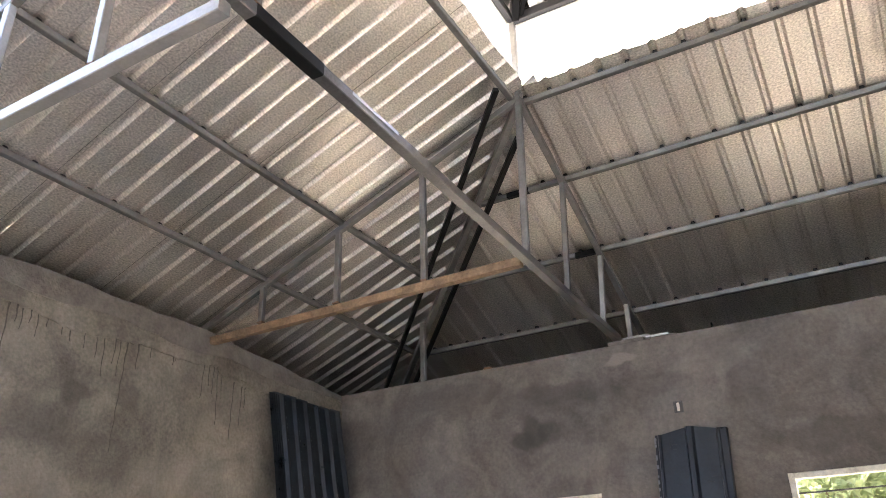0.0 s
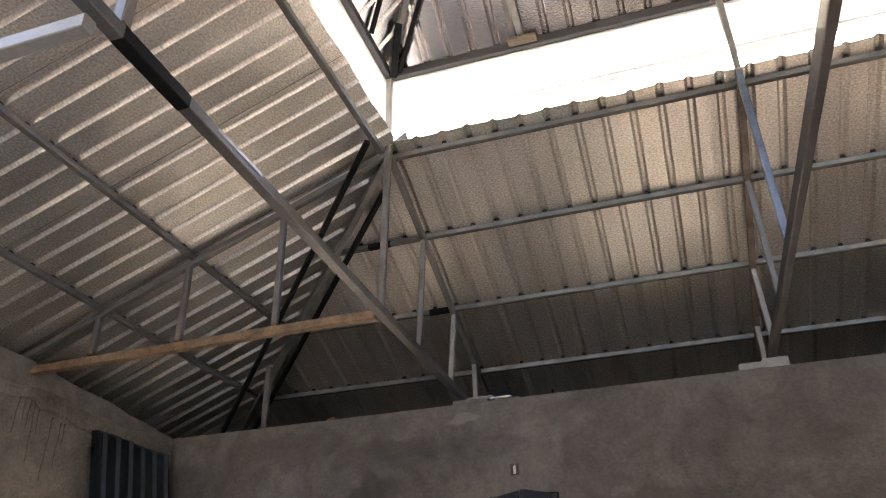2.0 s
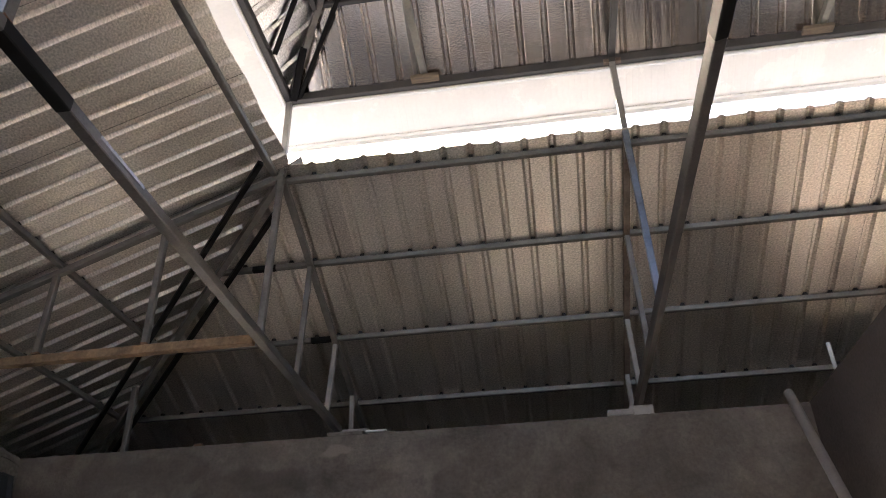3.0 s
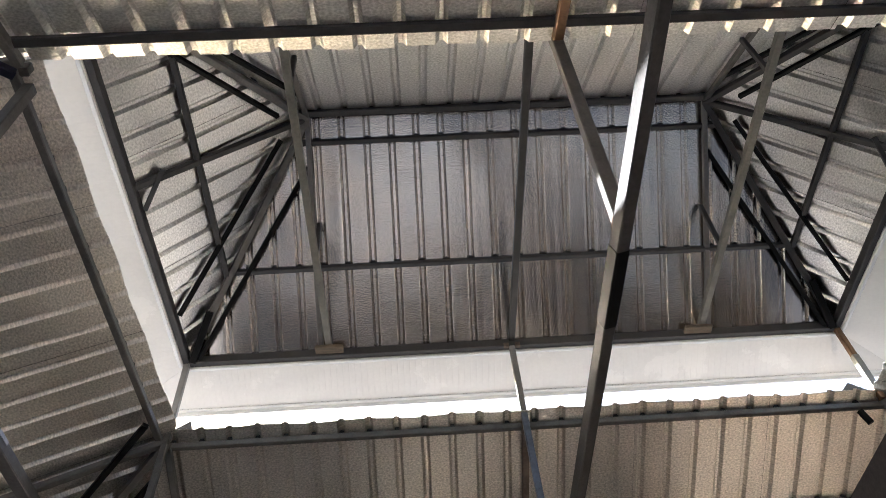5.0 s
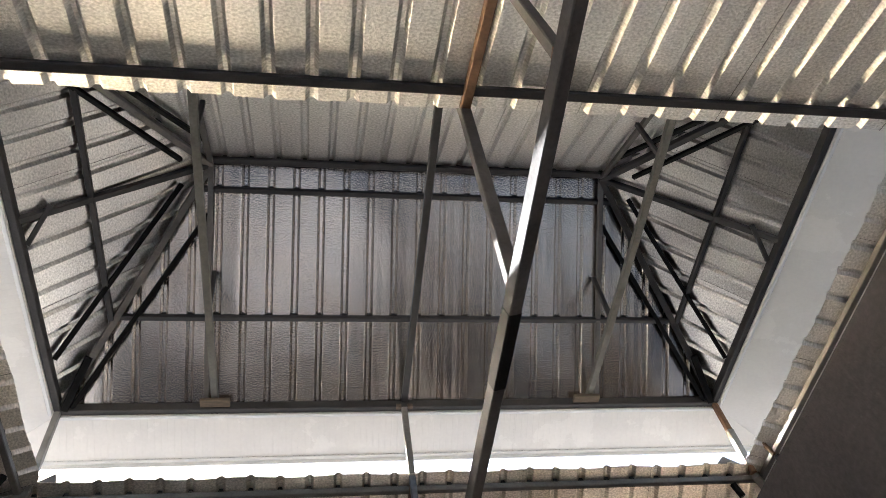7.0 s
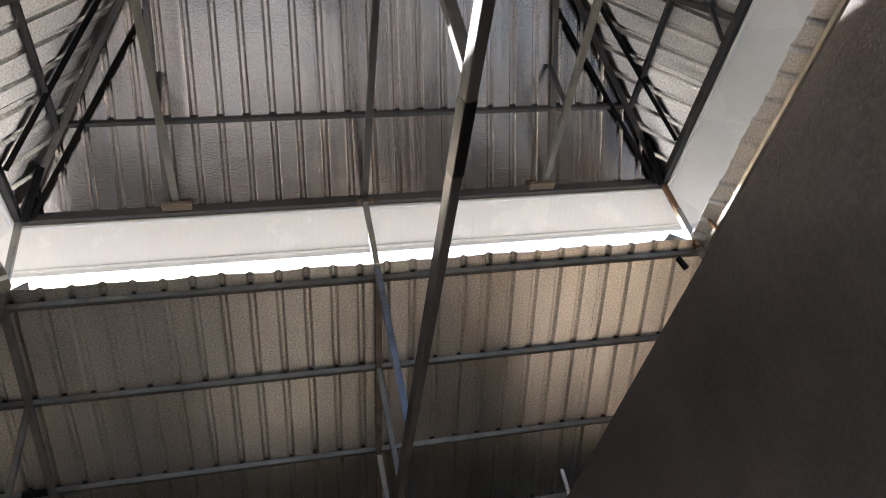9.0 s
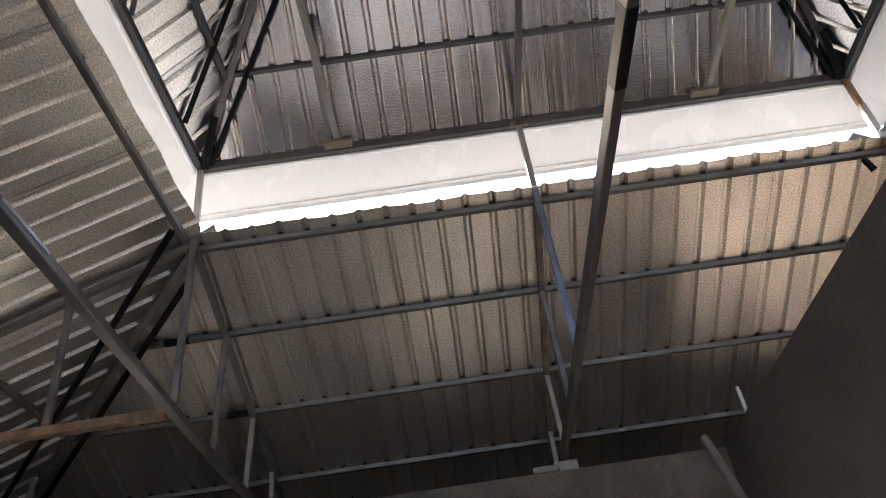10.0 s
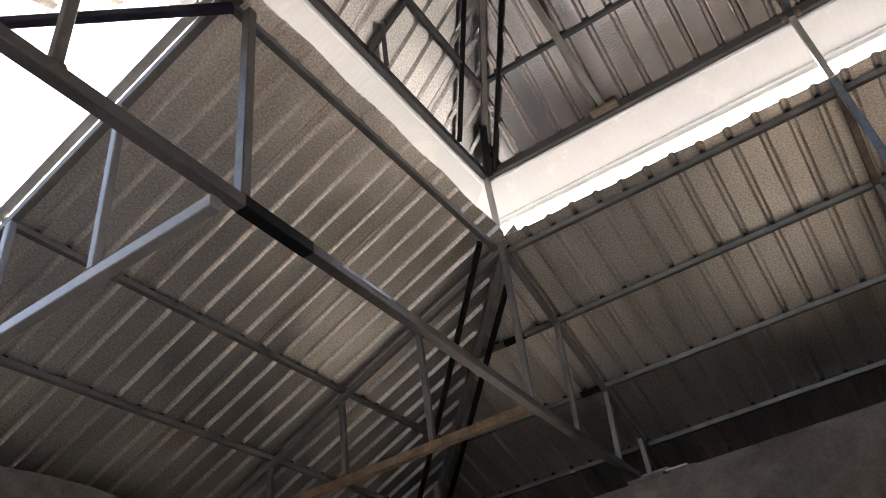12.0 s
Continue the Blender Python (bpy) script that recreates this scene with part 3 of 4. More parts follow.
def wide_truss(x, chord_x, drift, splice, label, king_mat, tweak, chord_mat, chord_w, roll):
    """Truss across the room at x: bottom chord from wall to wall, rafters on both slopes, upright posts."""
    t = empty("roof_truss", label, "truss", "trusses across the room")
    t.location = (x, 0, 0)
    s0, s1 = splice
    def cx(y):
        return chord_x - x + drift * max(0.0, 0.9 - y)
    def low(y):
        return (cx(y), y, CHORD_Z)
    parts = [("bottom_chord", low(2.02), low(0.9), chord_mat, 0.062, ""),
             ("bottom_chord", low(0.9), low(s0), chord_mat, 0.062, ""),
             ("chord_splice", low(s0), low(s1), BLACK, 0.067, "black painted welded splice"),
             ("bottom_chord", low(s1), low(-6.9), chord_mat, 0.062, ""),
             ("rafter", (0, 0.02, rz(0.02)), (0, 3.1, rz(3.1)), RUST_DARK if tweak else STEEL, 0.05, ""),
             ("rafter", (0, -DEEP - 0.02, rz(0.02)), (0, -DEEP - 4.4, rz(4.4)), RUSTY if tweak else STEEL, 0.05, "")]
    for n, a, b, m, w, lab in parts:
        tube(n, a, b, m, t, w * (chord_w if "chord" in n else 1.0), w, up=(-roll if "chord" in n else 0, 0, 1), label=lab)
    for y in (0.0, 0.805, 1.636, 2.27):
        tube("post", (cx(y) * (y < 2), y, CHORD_Z + 0.02 if y < 2 else WALL_TOP), (0, y, rz(max(y, 0.02)) + (0.06 if y == 0 else 0)), king_mat if y == 0 else STEEL_PALE if y > 1 else STEEL, t, 0.046 if y == 0 else 0.042, up=(0, 1, 0))
    for y in (-2.735, -DEEP - 0.77, -DEEP - 1.6, -DEEP - 2.5):
        weld((cx(y), y, CHORD_Z + 0.035), t, 0.058)
        tube("post", (cx(y), y, CHORD_Z + 0.02), (0, min(y, -DEEP - 0.02) if tweak else y, rz(max(0, -DEEP - y))), STEEL, t, 0.055 if y > -DEEP else 0.045, up=(0, 1, 0))
    return t


PATCH_STEEL = material("bright_steel_patch", (0.36, 0.375, 0.41), 0.35, 0.5, 0.4, 14, 80)
first_truss = wide_truss(0.0, -0.05, 0.0105, (-2.31, -2.74), "grey steel truss with black chord splice, on the wall", STEEL, 0, CHORD_GREY, 1.0, 0.0)
# Thin bluish patch along the side of the chord.
box("scrape", (0.0105, -2.09, CHORD_Z + 0.004), (0.0145, -1.70, CHORD_Z + 0.024), PATCH_STEEL, first_truss, 0.001, "bright bluish patch")
wide_truss(2.556, 2.57, 0.0, (-2.254, -2.64), "grey steel truss with bluish king post", STEEL_BLUE, 1, CHORD, 0.86, 0.3)


def half_truss(y, mat, label, chord_z, posts):
    """Half truss from the left wall to the truss over the opening's corner."""
    t = empty("half_truss", label, "truss", "half trusses on the left wall")
    t.location = (0, y, 0)
    tube("bottom_chord", (-0.08 if mat is RUST else -0.005, 0, chord_z), (LEFT_X - 0.05, 0, chord_z - 0.02), mat, t, 0.06, 0.065)
    tube("rafter", (0.0, 0, rz(0.0) - 0.01), (LEFT_X - 0.3, 0, rz(-LEFT_X + 0.3) - 0.01), STEEL, t, 0.05)
    for x in posts:
        tube("post", (x, 0, chord_z + 0.03), (x, 0, rz(-x) - 0.02), STEEL_PALE if mat is not RUST else STEEL, t, 0.045, up=(0, 1, 0))
        weld((x, 0, chord_z + 0.036), t)
    return t


half_truss(0.0, RUST, "half truss with rusty brown bottom chord", CHORD_Z - 0.015, (-0.853, -1.647, -2.414))
half_truss(-2.88, STEEL_PALE, "half truss of pale galvanised tube by the open edge", CHORD_Z - 0.09, (-0.75, -1.56, -2.38))


edge = tube("edge_strip", (0.06, -2.922, SHEET_Z + 0.06 * SLOPE + 0.004), (-3.9, -2.922, SHEET_Z - 3.9 * SLOPE + 0.004), VERGE, None, 0.058, 0.008, up=(-SLOPE, 0, 1))
tagged(edge, "pale metal strip along the open verge", "roof", kind="structure")

# ---- purlins under the sheets ----
rib_block_shapes = {}


def rib_block_mesh(fall, h):
    """Black block that sits on a purlin inside a rib, so the gap there reads black; `fall` is the way the slope falls
    in plan.
    """
    key = (fall, h)
    if key not in rib_block_shapes:
        bm = bmesh.new()
        wide = Vector((-fall[1], fall[0], 0))
        down = Vector((*fall, 0))
        low, top = [], []
        for a, b in ((-1, -1), (1, -1), (1, 1), (-1, 1)):
            low.append(bm.verts.new(wide * 0.019 * a + down * 0.020 * b))
            top.append(bm.verts.new(wide * 0.013 * a + down * 0.017 * b + Vector((0, 0, h))))
        bm.faces.new(low[::-1]), bm.faces.new(top)
        for i in range(4):
            bm.faces.new((low[i], low[(i + 1) % 4], top[(i + 1) % 4], top[i]))
        me = bpy.data.meshes.new("spacer")
        bm.normal_update()
        bm.to_mesh(me)
        bm.free()
        me.materials.append(GAP_FILL)
        rib_block_shapes[key] = me
    return rib_block_shapes[key]


def purlin(a, b, mat=STEEL, w=0.045, label="grey steel purlin under the roof sheets", ribs=None, fall=(0, 1), h=0.03):
    """Square tube from a to b; ribs = (place of one rib, pitch) along its own axis puts a black block into every rib
    above it.
    """
    ob = tagged(tube("purlin", a, b, mat, None, w), label, "purlin", "purlins")
    if ribs:
        axis = 0 if abs(b[0] - a[0]) > abs(b[1] - a[1]) else 1
        lo, hi = sorted((a[axis], b[axis]))
        at = ribs[0] - ribs[1] * math.floor((ribs[0] - lo) / ribs[1])
        while at < hi:
            sp = new("spacer", rib_block_mesh(fall, h))
            f = (at - a[axis]) / (b[axis] - a[axis])
            sp.location = Vector(a).lerp(Vector(b), f) + Vector((0, 0, w / 2 + 0.001))
            sp.parent = ob
            at += ribs[1]
    return ob


PZ = 0.028
for d in (0.07, 0.825, 1.62, 2.43):
    purlin((-d, d, rz(d) + PZ), (WIDE + d, d, rz(d) + PZ), ribs=(0.43, PITCH), fall=(0, 1), h=0.024)
for d in (0.05, 1.61, 2.39):
    purlin((-d, d, rz(d) + PZ), (-d, -2.9 if d > 1 else -DEEP, rz(d) + PZ), ribs=(-0.954, 0.196), fall=(-1, 0), h=0.012)
for d in (0.13, 0.95, 1.8, 2.6, 3.4):
    purlin((-d, -DEEP - d, rz(d) + PZ), (WIDE + d, -DEEP - d, rz(d) + PZ), STEEL_DARK)
for d in (0.08, 0.9, 1.7, 2.5):
    purlin((WIDE + d, d, rz(d) + PZ), (WIDE + d, -DEEP - d, rz(d) + PZ))


# ---- hips: a grey hip rafter with a black bar on either side ----
def hip(corner, sx, sy, run, label):
    h = empty("hip_rafter", label, "rafter", "hips")
    cx, cy = corner
    tube("rafter", (cx, cy, rz(0) - 0.02), (cx + sx * run, cy + sy * run, rz(run) - 0.02), STEEL, h, 0.055)
    for d0, off in ((0.06, -0.33), (0.14, 0.13)):
        # the first bar lies under the side slope, the second under the back slope
        lvl = (lambda d: rz(d) - 0.045) if off < 0 else (lambda d: rz(d + off) - 0.045)
        tube("side_bar", (cx + sx * d0, cy + sy * (d0 + off), lvl(d0)), (cx + sx * run, cy + sy * (run + off), lvl(run)), BLACK, h, 0.042, label="black painted bar")
    return h


hip((0, 0), -1, 1, 2.9, "grey hip rafter between black painted bars")
hip((WIDE, 0), 1, 1, 2.9, "grey hip rafter between black painted bars")
h = empty("hip_rafter", "bare navy hip rafter against the open sky", "rafter", "hips")
tube("rafter", (0, -DEEP, rz(0) - 0.087), (-3.1, -DEEP - 3.1, rz(3.1) - 0.087), NAVY, h, 0.047)
h = empty("hip_rafter", "grey hip rafter over the partition", "rafter", "hips")
tube("rafter", (WIDE, -DEEP, rz(0)), (WIDE + 2.8, -DEEP - 2.8, rz(2.8)), STEEL, h, 0.055)
tagged(tube("hip_prop", (-2.0, 1.90, WALL_TOP), (-2.0, 1.90, rz(1.95) - 0.03), STEEL, None, 0.05, up=(0, 1, 0)), "grey steel prop under the hip, standing on the wall", "post")

# ---- raised roof: frame, corner posts, ties, rafters ----
fr = empty("raised_frame", "dark steel ring beam of the raised roof", "frame")
FZ = FRAME_Z + 0.035
corners = [(0, 0), (WIDE, 0), (WIDE, FRONT_FRAME), (0, FRONT_FRAME)]
for a, b in zip(corners, corners[1:] + corners[:1]):
    tube("ring_beam", (*a, FZ), (*b, FZ), STEEL_DARK, fr, 0.05, 0.075)
for x, y, m in ((0, 0, STEEL_PALE), (2.556, 0, STEEL_PALE), (WIDE, 0, RUSTY), (0, -DEEP + 0.03, STEEL), (2.57, -DEEP + 0.03, STEEL), (WIDE, -DEEP + 0.03, STEEL)):
    tagged(tube("lantern_post", (x, y, rz(0) + 0.0), (x, y, FRAME_Z), m, None, 0.045, up=(0, 1, 0)), "upright steel post carrying the raised roof", "post", "lantern posts")
for x, m in ((1.11, TIMBER), (2.56, STEEL_DARK), (4.09, TIMBER)):
    tagged(tube("tie_beam", (x, -0.02, FRAME_Z + 0.07), (x, FRONT_FRAME, FRAME_Z + 0.07), m if m is STEEL_DARK else TIE, None, 0.05, 0.05), "grey tie bar across the raised roof", "beam", "ties of the raised roof")


def uz(y):
    return FRAME_Z + 0.07 + UB * -y


for y in (-0.563, -1.37):
    k = -y * rate
    purlin((k, y, uz(y) - 0.035), (WIDE - k, y, uz(y) - 0.035), STEEL_DARK, 0.04, "dark purlin under the raised roof", (2.265, 0.1935), (0, 1), 0.024)
    if y > -1:
        purlin((k, FRONT_FRAME - y, uz(y) - 0.035), (WIDE - k, FRONT_FRAME - y, uz(y) - 0.035), STEEL_DARK, 0.04, "dark purlin under the raised roof")
for x in (0.355, WIDE - 0.355):
    d = 0.355 / rate
    purlin((x, -d, uz(-d) - 0.035), (x, FRONT_FRAME + d, uz(-d) - 0.035), STEEL_DARK, 0.04, "dark purlin under the hip of the raised roof")
purlin((RIDGE_IN, RIDGE_Y - 0.045, RIDGE_Z - 0.07), (WIDE - RIDGE_IN, RIDGE_Y - 0.045, RIDGE_Z - 0.07), STEEL_DARK, 0.045, "dark ridge purlin of the raised roof", (1.944, 0.2005), (0, -1), 0.024)
for sx, cx in ((1, 0), (-1, WIDE)):
    for sy, cy in ((-1, 0), (1, FRONT_FRAME)):
        h = empty("upper_hip", "hip rafter of the raised roof between black bars", "rafter", "hips of the raised roof")
        tube("rafter", (cx, cy, FRAME_Z + 0.03), (cx + sx * RIDGE_IN, RIDGE_Y, RIDGE_Z - 0.07), STEEL_DARK if sx < 0 else STEEL, h, 0.05)
        # one bar lies under the hip end, the other under the long slope
        side = ((0.038, 0.479), (0.851, 1.46)) if sy < 0 else ((0.04, 0.20), (0.855, 1.409))
        ends = [(cx + sx * x, cy + sy * y, FRAME_Z + 0.02 + UH * x) for x, y in side]
        tube("side_bar", *ends, BLACK, h, 0.036, label="black painted bar")
        ends = [(cx + sx * x, cy + sy * y, FRAME_Z + 0.02 + UB * y) for x, y in ((0.09, 0.02), (1.03, 1.22))]
        tube("side_bar", *ends, BLACK, h, 0.036, label="black painted bar")
        ends = [(cx + sx * x, cy + sy * y, FRAME_Z - 0.02 + UB * y) for x, y in ((0.045, 0.03), (0.21, 0.35))]
        tube("foot_sleeve", *ends, BLACK, h, 0.055, label="black painted foot")
    x = cx + sx * RIDGE_IN
    tagged(tube("king_rafter", (cx, RIDGE_Y - 0.10, FRAME_Z + 0.05), (x, RIDGE_Y, RIDGE_Z - 0.06), STEEL_DARK, None, 0.045), "dark rafter down the middle of the hip end", "rafter", "upper rafters")
    for y in (0.0, FRONT_FRAME):
        tagged(tube("upper_rafter", (x, y, FRAME_Z + 0.05), (x, RIDGE_Y, RIDGE_Z - 0.06), STEEL, None, 0.04), "grey rafter from ring beam to ridge end", "rafter", "upper rafters")
    for y, top in ((-0.85, 0.85), (-2.25, 0.82)):
        tagged(tube("web_post", (cx + sx * 1.10, y, FRAME_Z + 0.09), (cx + sx * 1.085, y, FRAME_Z + 0.03 + UB * top), STEEL_DARK, None, 0.034, up=(0, 1, 0)), "short dark upright between tie and rafter", "post", "web posts of the raised roof")
    tagged(tube("strut", (cx + sx * 0.035, -1.455, FRAME_Z + 0.05), (cx + sx * 0.172, -1.675, FRAME_Z + 0.195), STEEL_DARK, None, 0.034), "short dark strut beside the hip rafter", "strut", "struts")

# folded offcuts of flashing that stand up over the opening's back corners
for x0, x1, x2 in ((0.03, 0.115, 0.165), (WIDE - 0.26, WIDE - 0.19, WIDE - 0.05)):
    bm = bmesh.new()
    f = [bm.verts.new(p) for p in ((x0, 0.0, SHEET_Z + 0.045), (x2, 0.0, SHEET_Z + 0.03), (x1 + 0.02, 0.015, SHEET_Z + 0.13), (x1, 0.10, SHEET_Z + 0.01))]
    for q in ((0, 1, 2), (1, 3, 2), (3, 0, 2), (0, 3, 1)):
        bm.faces.new([f[i] for i in q])
    tagged(mesh_object("flashing_offcut", bm, STEEL), "folded grey flashing offcut standing over the sheet ends", "flashing", "flashing offcuts")

# black painted welds on two purlins, a pale sleeve for sunlight on the corner post, braces and a rusty bracket
for x0, x1, d in ((-0.50, -0.30, 0.825), (-0.22, -0.03, 1.62)):
    tagged(tube("weld_sleeve", (x0, d, rz(d) + PZ), (x1, d, rz(d) + PZ), BLACK, None, 0.048), "black painted weld sleeve on a roof purlin", "sleeve", "weld sleeves")
# Pale sleeve stands in for sun on the post's lower half.
tagged(tube("post_wrap", (WIDE, 0, rz(0) + 0.12), (WIDE, 0, rz(0) + 0.43), STEEL_PALE, None, 0.052, up=(0, 1, 0)), "pale sleeve standing in for sunlight on the rusty corner post", "sleeve")
tagged(tube("brace", (5.03, 0.07, rz(0.07) - 0.01), (5.07, 0.085, rz(0.085) - 0.11), BLACK, None, 0.04, up=(0, 1, 0)), "short black brace under the top purlin", "brace", "braces")
tagged(tube("bracket", (WIDE + 0.02, -0.24, rz(0) + 0.11), (WIDE + 0.06, -0.25, rz(0) - 0.03), RUSTY, None, 0.03, up=(0, 1, 0)), "rusty steel stub beside the corner post", "bracket")

# rusty cleats either side of the middle post, under the ring beam
for x in (2.556 - 0.045, 2.556 + 0.045):
    tagged(box("cleat", (x - 0.021, -0.032, FRAME_Z - 0.012), (x + 0.021, 0.0, FRAME_Z + 0.028), RUST_DARK, None, 0.004), "small rusty cleat beside the middle post", "cleat", "cleats")

# soffit of white panels round the raised roof, following the fall of its eaves and mitred at the corners
SZ = FRAME_Z - 0.008
OUT_B, OUT_H, DROP = 0.35, 0.56, 0.15


def soffit(name, a, b, out, width, side):
    """Panels along a ring-beam edge from a to b, reaching out by width; side is the reach of the neighbours."""
    s = empty(name, "white plastic soffit boards under the raised eaves", "soffit", "soffits", "structure")
    a, b = Vector((*a, SZ)), Vector((*b, SZ))
    out = Vector((out[0] * width, out[1] * width, -DROP))
    d = (b - a).normalized()
    L = (b - a).length
    n = max(1, int(L / 1.45))
    for k in range(n):
        u0, u1 = L * k / n - (0.004 if k else 0), L * (k + 1) / n
        e0 = -side if k == 0 else 0
        e1 = side if k == n - 1 else 0
        bm = bmesh.new()
        i0, i1 = (-0.028 if k == 0 else 0), (0.028 if k == n - 1 else 0)
        p = [a + d * (u0 + i0), a + d * (u1 + i1), a + d * (u1 + i1 + e1) + out, a + d * (u0 + i0 + e0) + out]
        for q in p:
            q.z += 0.003 * (k % 2)
        lo = [bm.verts.new(q) for q in p]
        hi = [bm.verts.new(q + Vector((0, 0, 0.01))) for q in p]
        bm.faces.new(lo)
        bm.faces.new(hi[::-1])
        for i in range(4):
            bm.faces.new((lo[i], hi[i], hi[(i + 1) % 4], lo[(i + 1) % 4]))
        part("panel", bm, PVC_X if abs(d.x) > 0.5 else PVC_Y, s)
    for f, w, h, lab in ((0.95, 0.035, 0.016, "pale edge strip"), (1.02, 0.012, 0.05, "")):
        tube("edge_trim", a + out * f - d * side * f + Vector((0, 0, -0.006)), b + out * f + d * side * f + Vector((0, 0, -0.006)), PVC_EDGE, s, w, h, label=lab)
    if abs(d.x) > 0.5:
        bm = bmesh.new()
        o = a + out * 0.925 - d * side * 0.9 + Vector((0, 0, -0.004))
        for k in range(int((L + 1.8 * side) / 0.05)):
            c = o + d * (0.05 * k + 0.012 * math.sin(k * 2.3))
            add_box(bm, c + Vector((0, -0.006, -0.008)), c + Vector((0.034, 0.006, 0.001)))
        tagged(part("scalloped_edge", bm, STEEL_DARK, s, "dark scalloped lip along the boards"), kind="stuff")
    tube("inner_trim", a + out * 0.03 + Vector((0, 0, -0.008)), b + out * 0.03 + Vector((0, 0, -0.008)), PVC, s, 0.03, 0.012)
    return s


soffit("soffit_back", (0, 0.028), (WIDE, 0.028), (0, 1), OUT_B, OUT_H)
soffit("soffit_left", (-0.028, FRONT_FRAME), (-0.028, 0), (-1, 0), OUT_H, OUT_B)
soffit("soffit_right", (WIDE + 0.028, FRONT_FRAME), (WIDE + 0.028, 0), (1, 0), OUT_H, OUT_B)
soffit("soffit_front", (0, FRONT_FRAME - 0.028), (WIDE, FRONT_FRAME - 0.028), (0, -1), OUT_B, OUT_H)

# timber plates on the ring beam
for x in (1.12, 4.06):
    tagged(box("packing_plate", (x - 0.115, -0.105, FRAME_Z + 0.012), (x + 0.105, -0.027, FRAME_Z + 0.042), OLD_TIMBER, None, 0.004), "weathered timber packing plate between tie and ring beam", "plate", "packing plates")


# ---- windows in the back wall ----
def window(name, hole):
    x0, x1, z0, z1 = hole
    w = empty(name, "unglazed window with chipped cream frame and bars", "window", kind="structure")
    yf = BACK_Y + 0.045
    for a, b in (((x0 + 0.022, yf, z0), (x0 + 0.022, yf, z1)), ((x1 - 0.022, yf, z0), (x1 - 0.022, yf, z1))):
        tube("jamb", a, b, FRAME_PAINT, w, 0.044, 0.07, up=(0, 1, 0))
    tube("head", (x0 + 0.044, yf, z1 - 0.022), (x1 - 0.044, yf, z1 - 0.022), FRAME_PAINT, w, 0.07, 0.044)
    tube("sill", (x0 - 0.03, yf, z0 + 0.02), (x1 + 0.03, yf, z0 + 0.02), FRAME_PAINT, w, 0.12, 0.04)
    mid = (x0 + x1) / 2
    tube("mullion", (mid, yf, z0 + 0.04), (mid, yf, z1 - 0.044), FRAME_PAINT, w, 0.04, 0.05, up=(0, 1, 0))
    z = z1 - 0.14
    while z > z0 + 0.1:
        tube("window_bar", (x0 + 0.044, yf + 0.02, z), (x1 - 0.044, yf + 0.02, z), STEEL_DARK, w, 0.012)
        z -= 0.16
    return w


window("window_1", WIN_A)
window("window_2", WIN_B)

# ---- slurry runs on the left wall ----
wall_left = bpy.data.objects["wall_left"]
rng = random.Random(5)
runs = [(-1.76, 2.86, 0.34), (-1.70, 2.86, 0.12), (-1.66, 2.86, 0.16), (-1.60, 2.86, 0.10), (-1.55, 2.86, 0.18), (-1.48, 2.85, 0.08), (-1.36, 2.85, 0.10), (-1.30, 2.86, 0.14), (-1.18, 2.86, 0.16),
        (-1.08, 2.86, 0.20), (-1.02, 2.88, 0.34), (-0.92, 2.87, 0.22), (-0.88, 2.87, 0.30), (-0.82, 2.88, 0.85), (-0.72, 2.86, 0.20), (-0.60, 2.90, 0.12), (-0.38, 2.90, 0.12), (-0.36, 2.90, 0.09),
        (-0.05, 2.92, 0.34), (0.0, 2.92, 0.22), (0.06, 2.90, 0.26), (0.10, 2.88, 0.48), (0.15, 2.86, 0.24), (0.30, 2.80, 0.50), (0.40, 2.78, 0.34), (0.44, 2.78, 0.18)]
for y, z, h in runs:
    bm = bmesh.new()
    n = max(4, int(h / 0.05))
    last = None
    drift = rng.uniform(-0.05, 0.05)
    for k in range(n + 1):
        f = k / n
        yy = y + drift * f * h + 0.004 * math.sin(k * 1.7 + y * 9)
        w = (0.013 if k == 0 else 0.005 + 0.005 * rng.random()) * (1 - 0.5 * f)
        if k == n:
            w = 0.005
        row = [bm.verts.new((LEFT_X - 0.002, yy - w, z - f * h)), bm.verts.new((LEFT_X + 0.004, yy, z - f * h)), bm.verts.new((LEFT_X - 0.002, yy + w, z - f * h))]
        if last:
            bm.faces.new((last[0], last[1], row[1], row[0]))
            bm.faces.new((last[1], last[2], row[2], row[1]))
        last = row
    part("slurry_run", bm, DAMP, wall_left)

# ---- switch box let into the back wall ----
sb = empty("switch_box", "small metal switch box let into raw plaster", "switch box")
bx, bz = 0.42, 2.395
bm = bmesh.new()
for lo, hi in (((-0.036, 0, -0.046), (-0.031, 0.03, 0.046)), ((0.031, 0, -0.046), (0.036, 0.03, 0.046)), ((-0.031, 0, 0.041), (0.031, 0.03, 0.046)), ((-0.031, 0, -0.046), (0.031, 0.03, -0.041)), ((-0.031, 0.0, -0.041), (0.031, 0.004, 0.041))):
    add_box(bm, (bx + lo[0], BACK_Y - 0.012 + (0.0 if hi[1] > 0.01 else 0.008), bz + lo[2]), (bx + hi[0], BACK_Y - 0.012 + hi[1] + (0.0 if hi[1] > 0.01 else 0.008), bz + hi[2]))
part("back_box", bm, STEEL_DARK, sb)
box("switch_plate", (bx - 0.012, BACK_Y - 0.016, bz - 0.034), (bx + 0.010, BACK_Y - 0.006, bz + 0.030), FRAME_PAINT, sb, 0.002, "pale plastic insert")
box("lug", (bx - 0.004, BACK_Y - 0.018, bz + 0.030), (bx + 0.008, BACK_Y - 0.008, bz + 0.040), BOX_METAL, sb, 0.001)

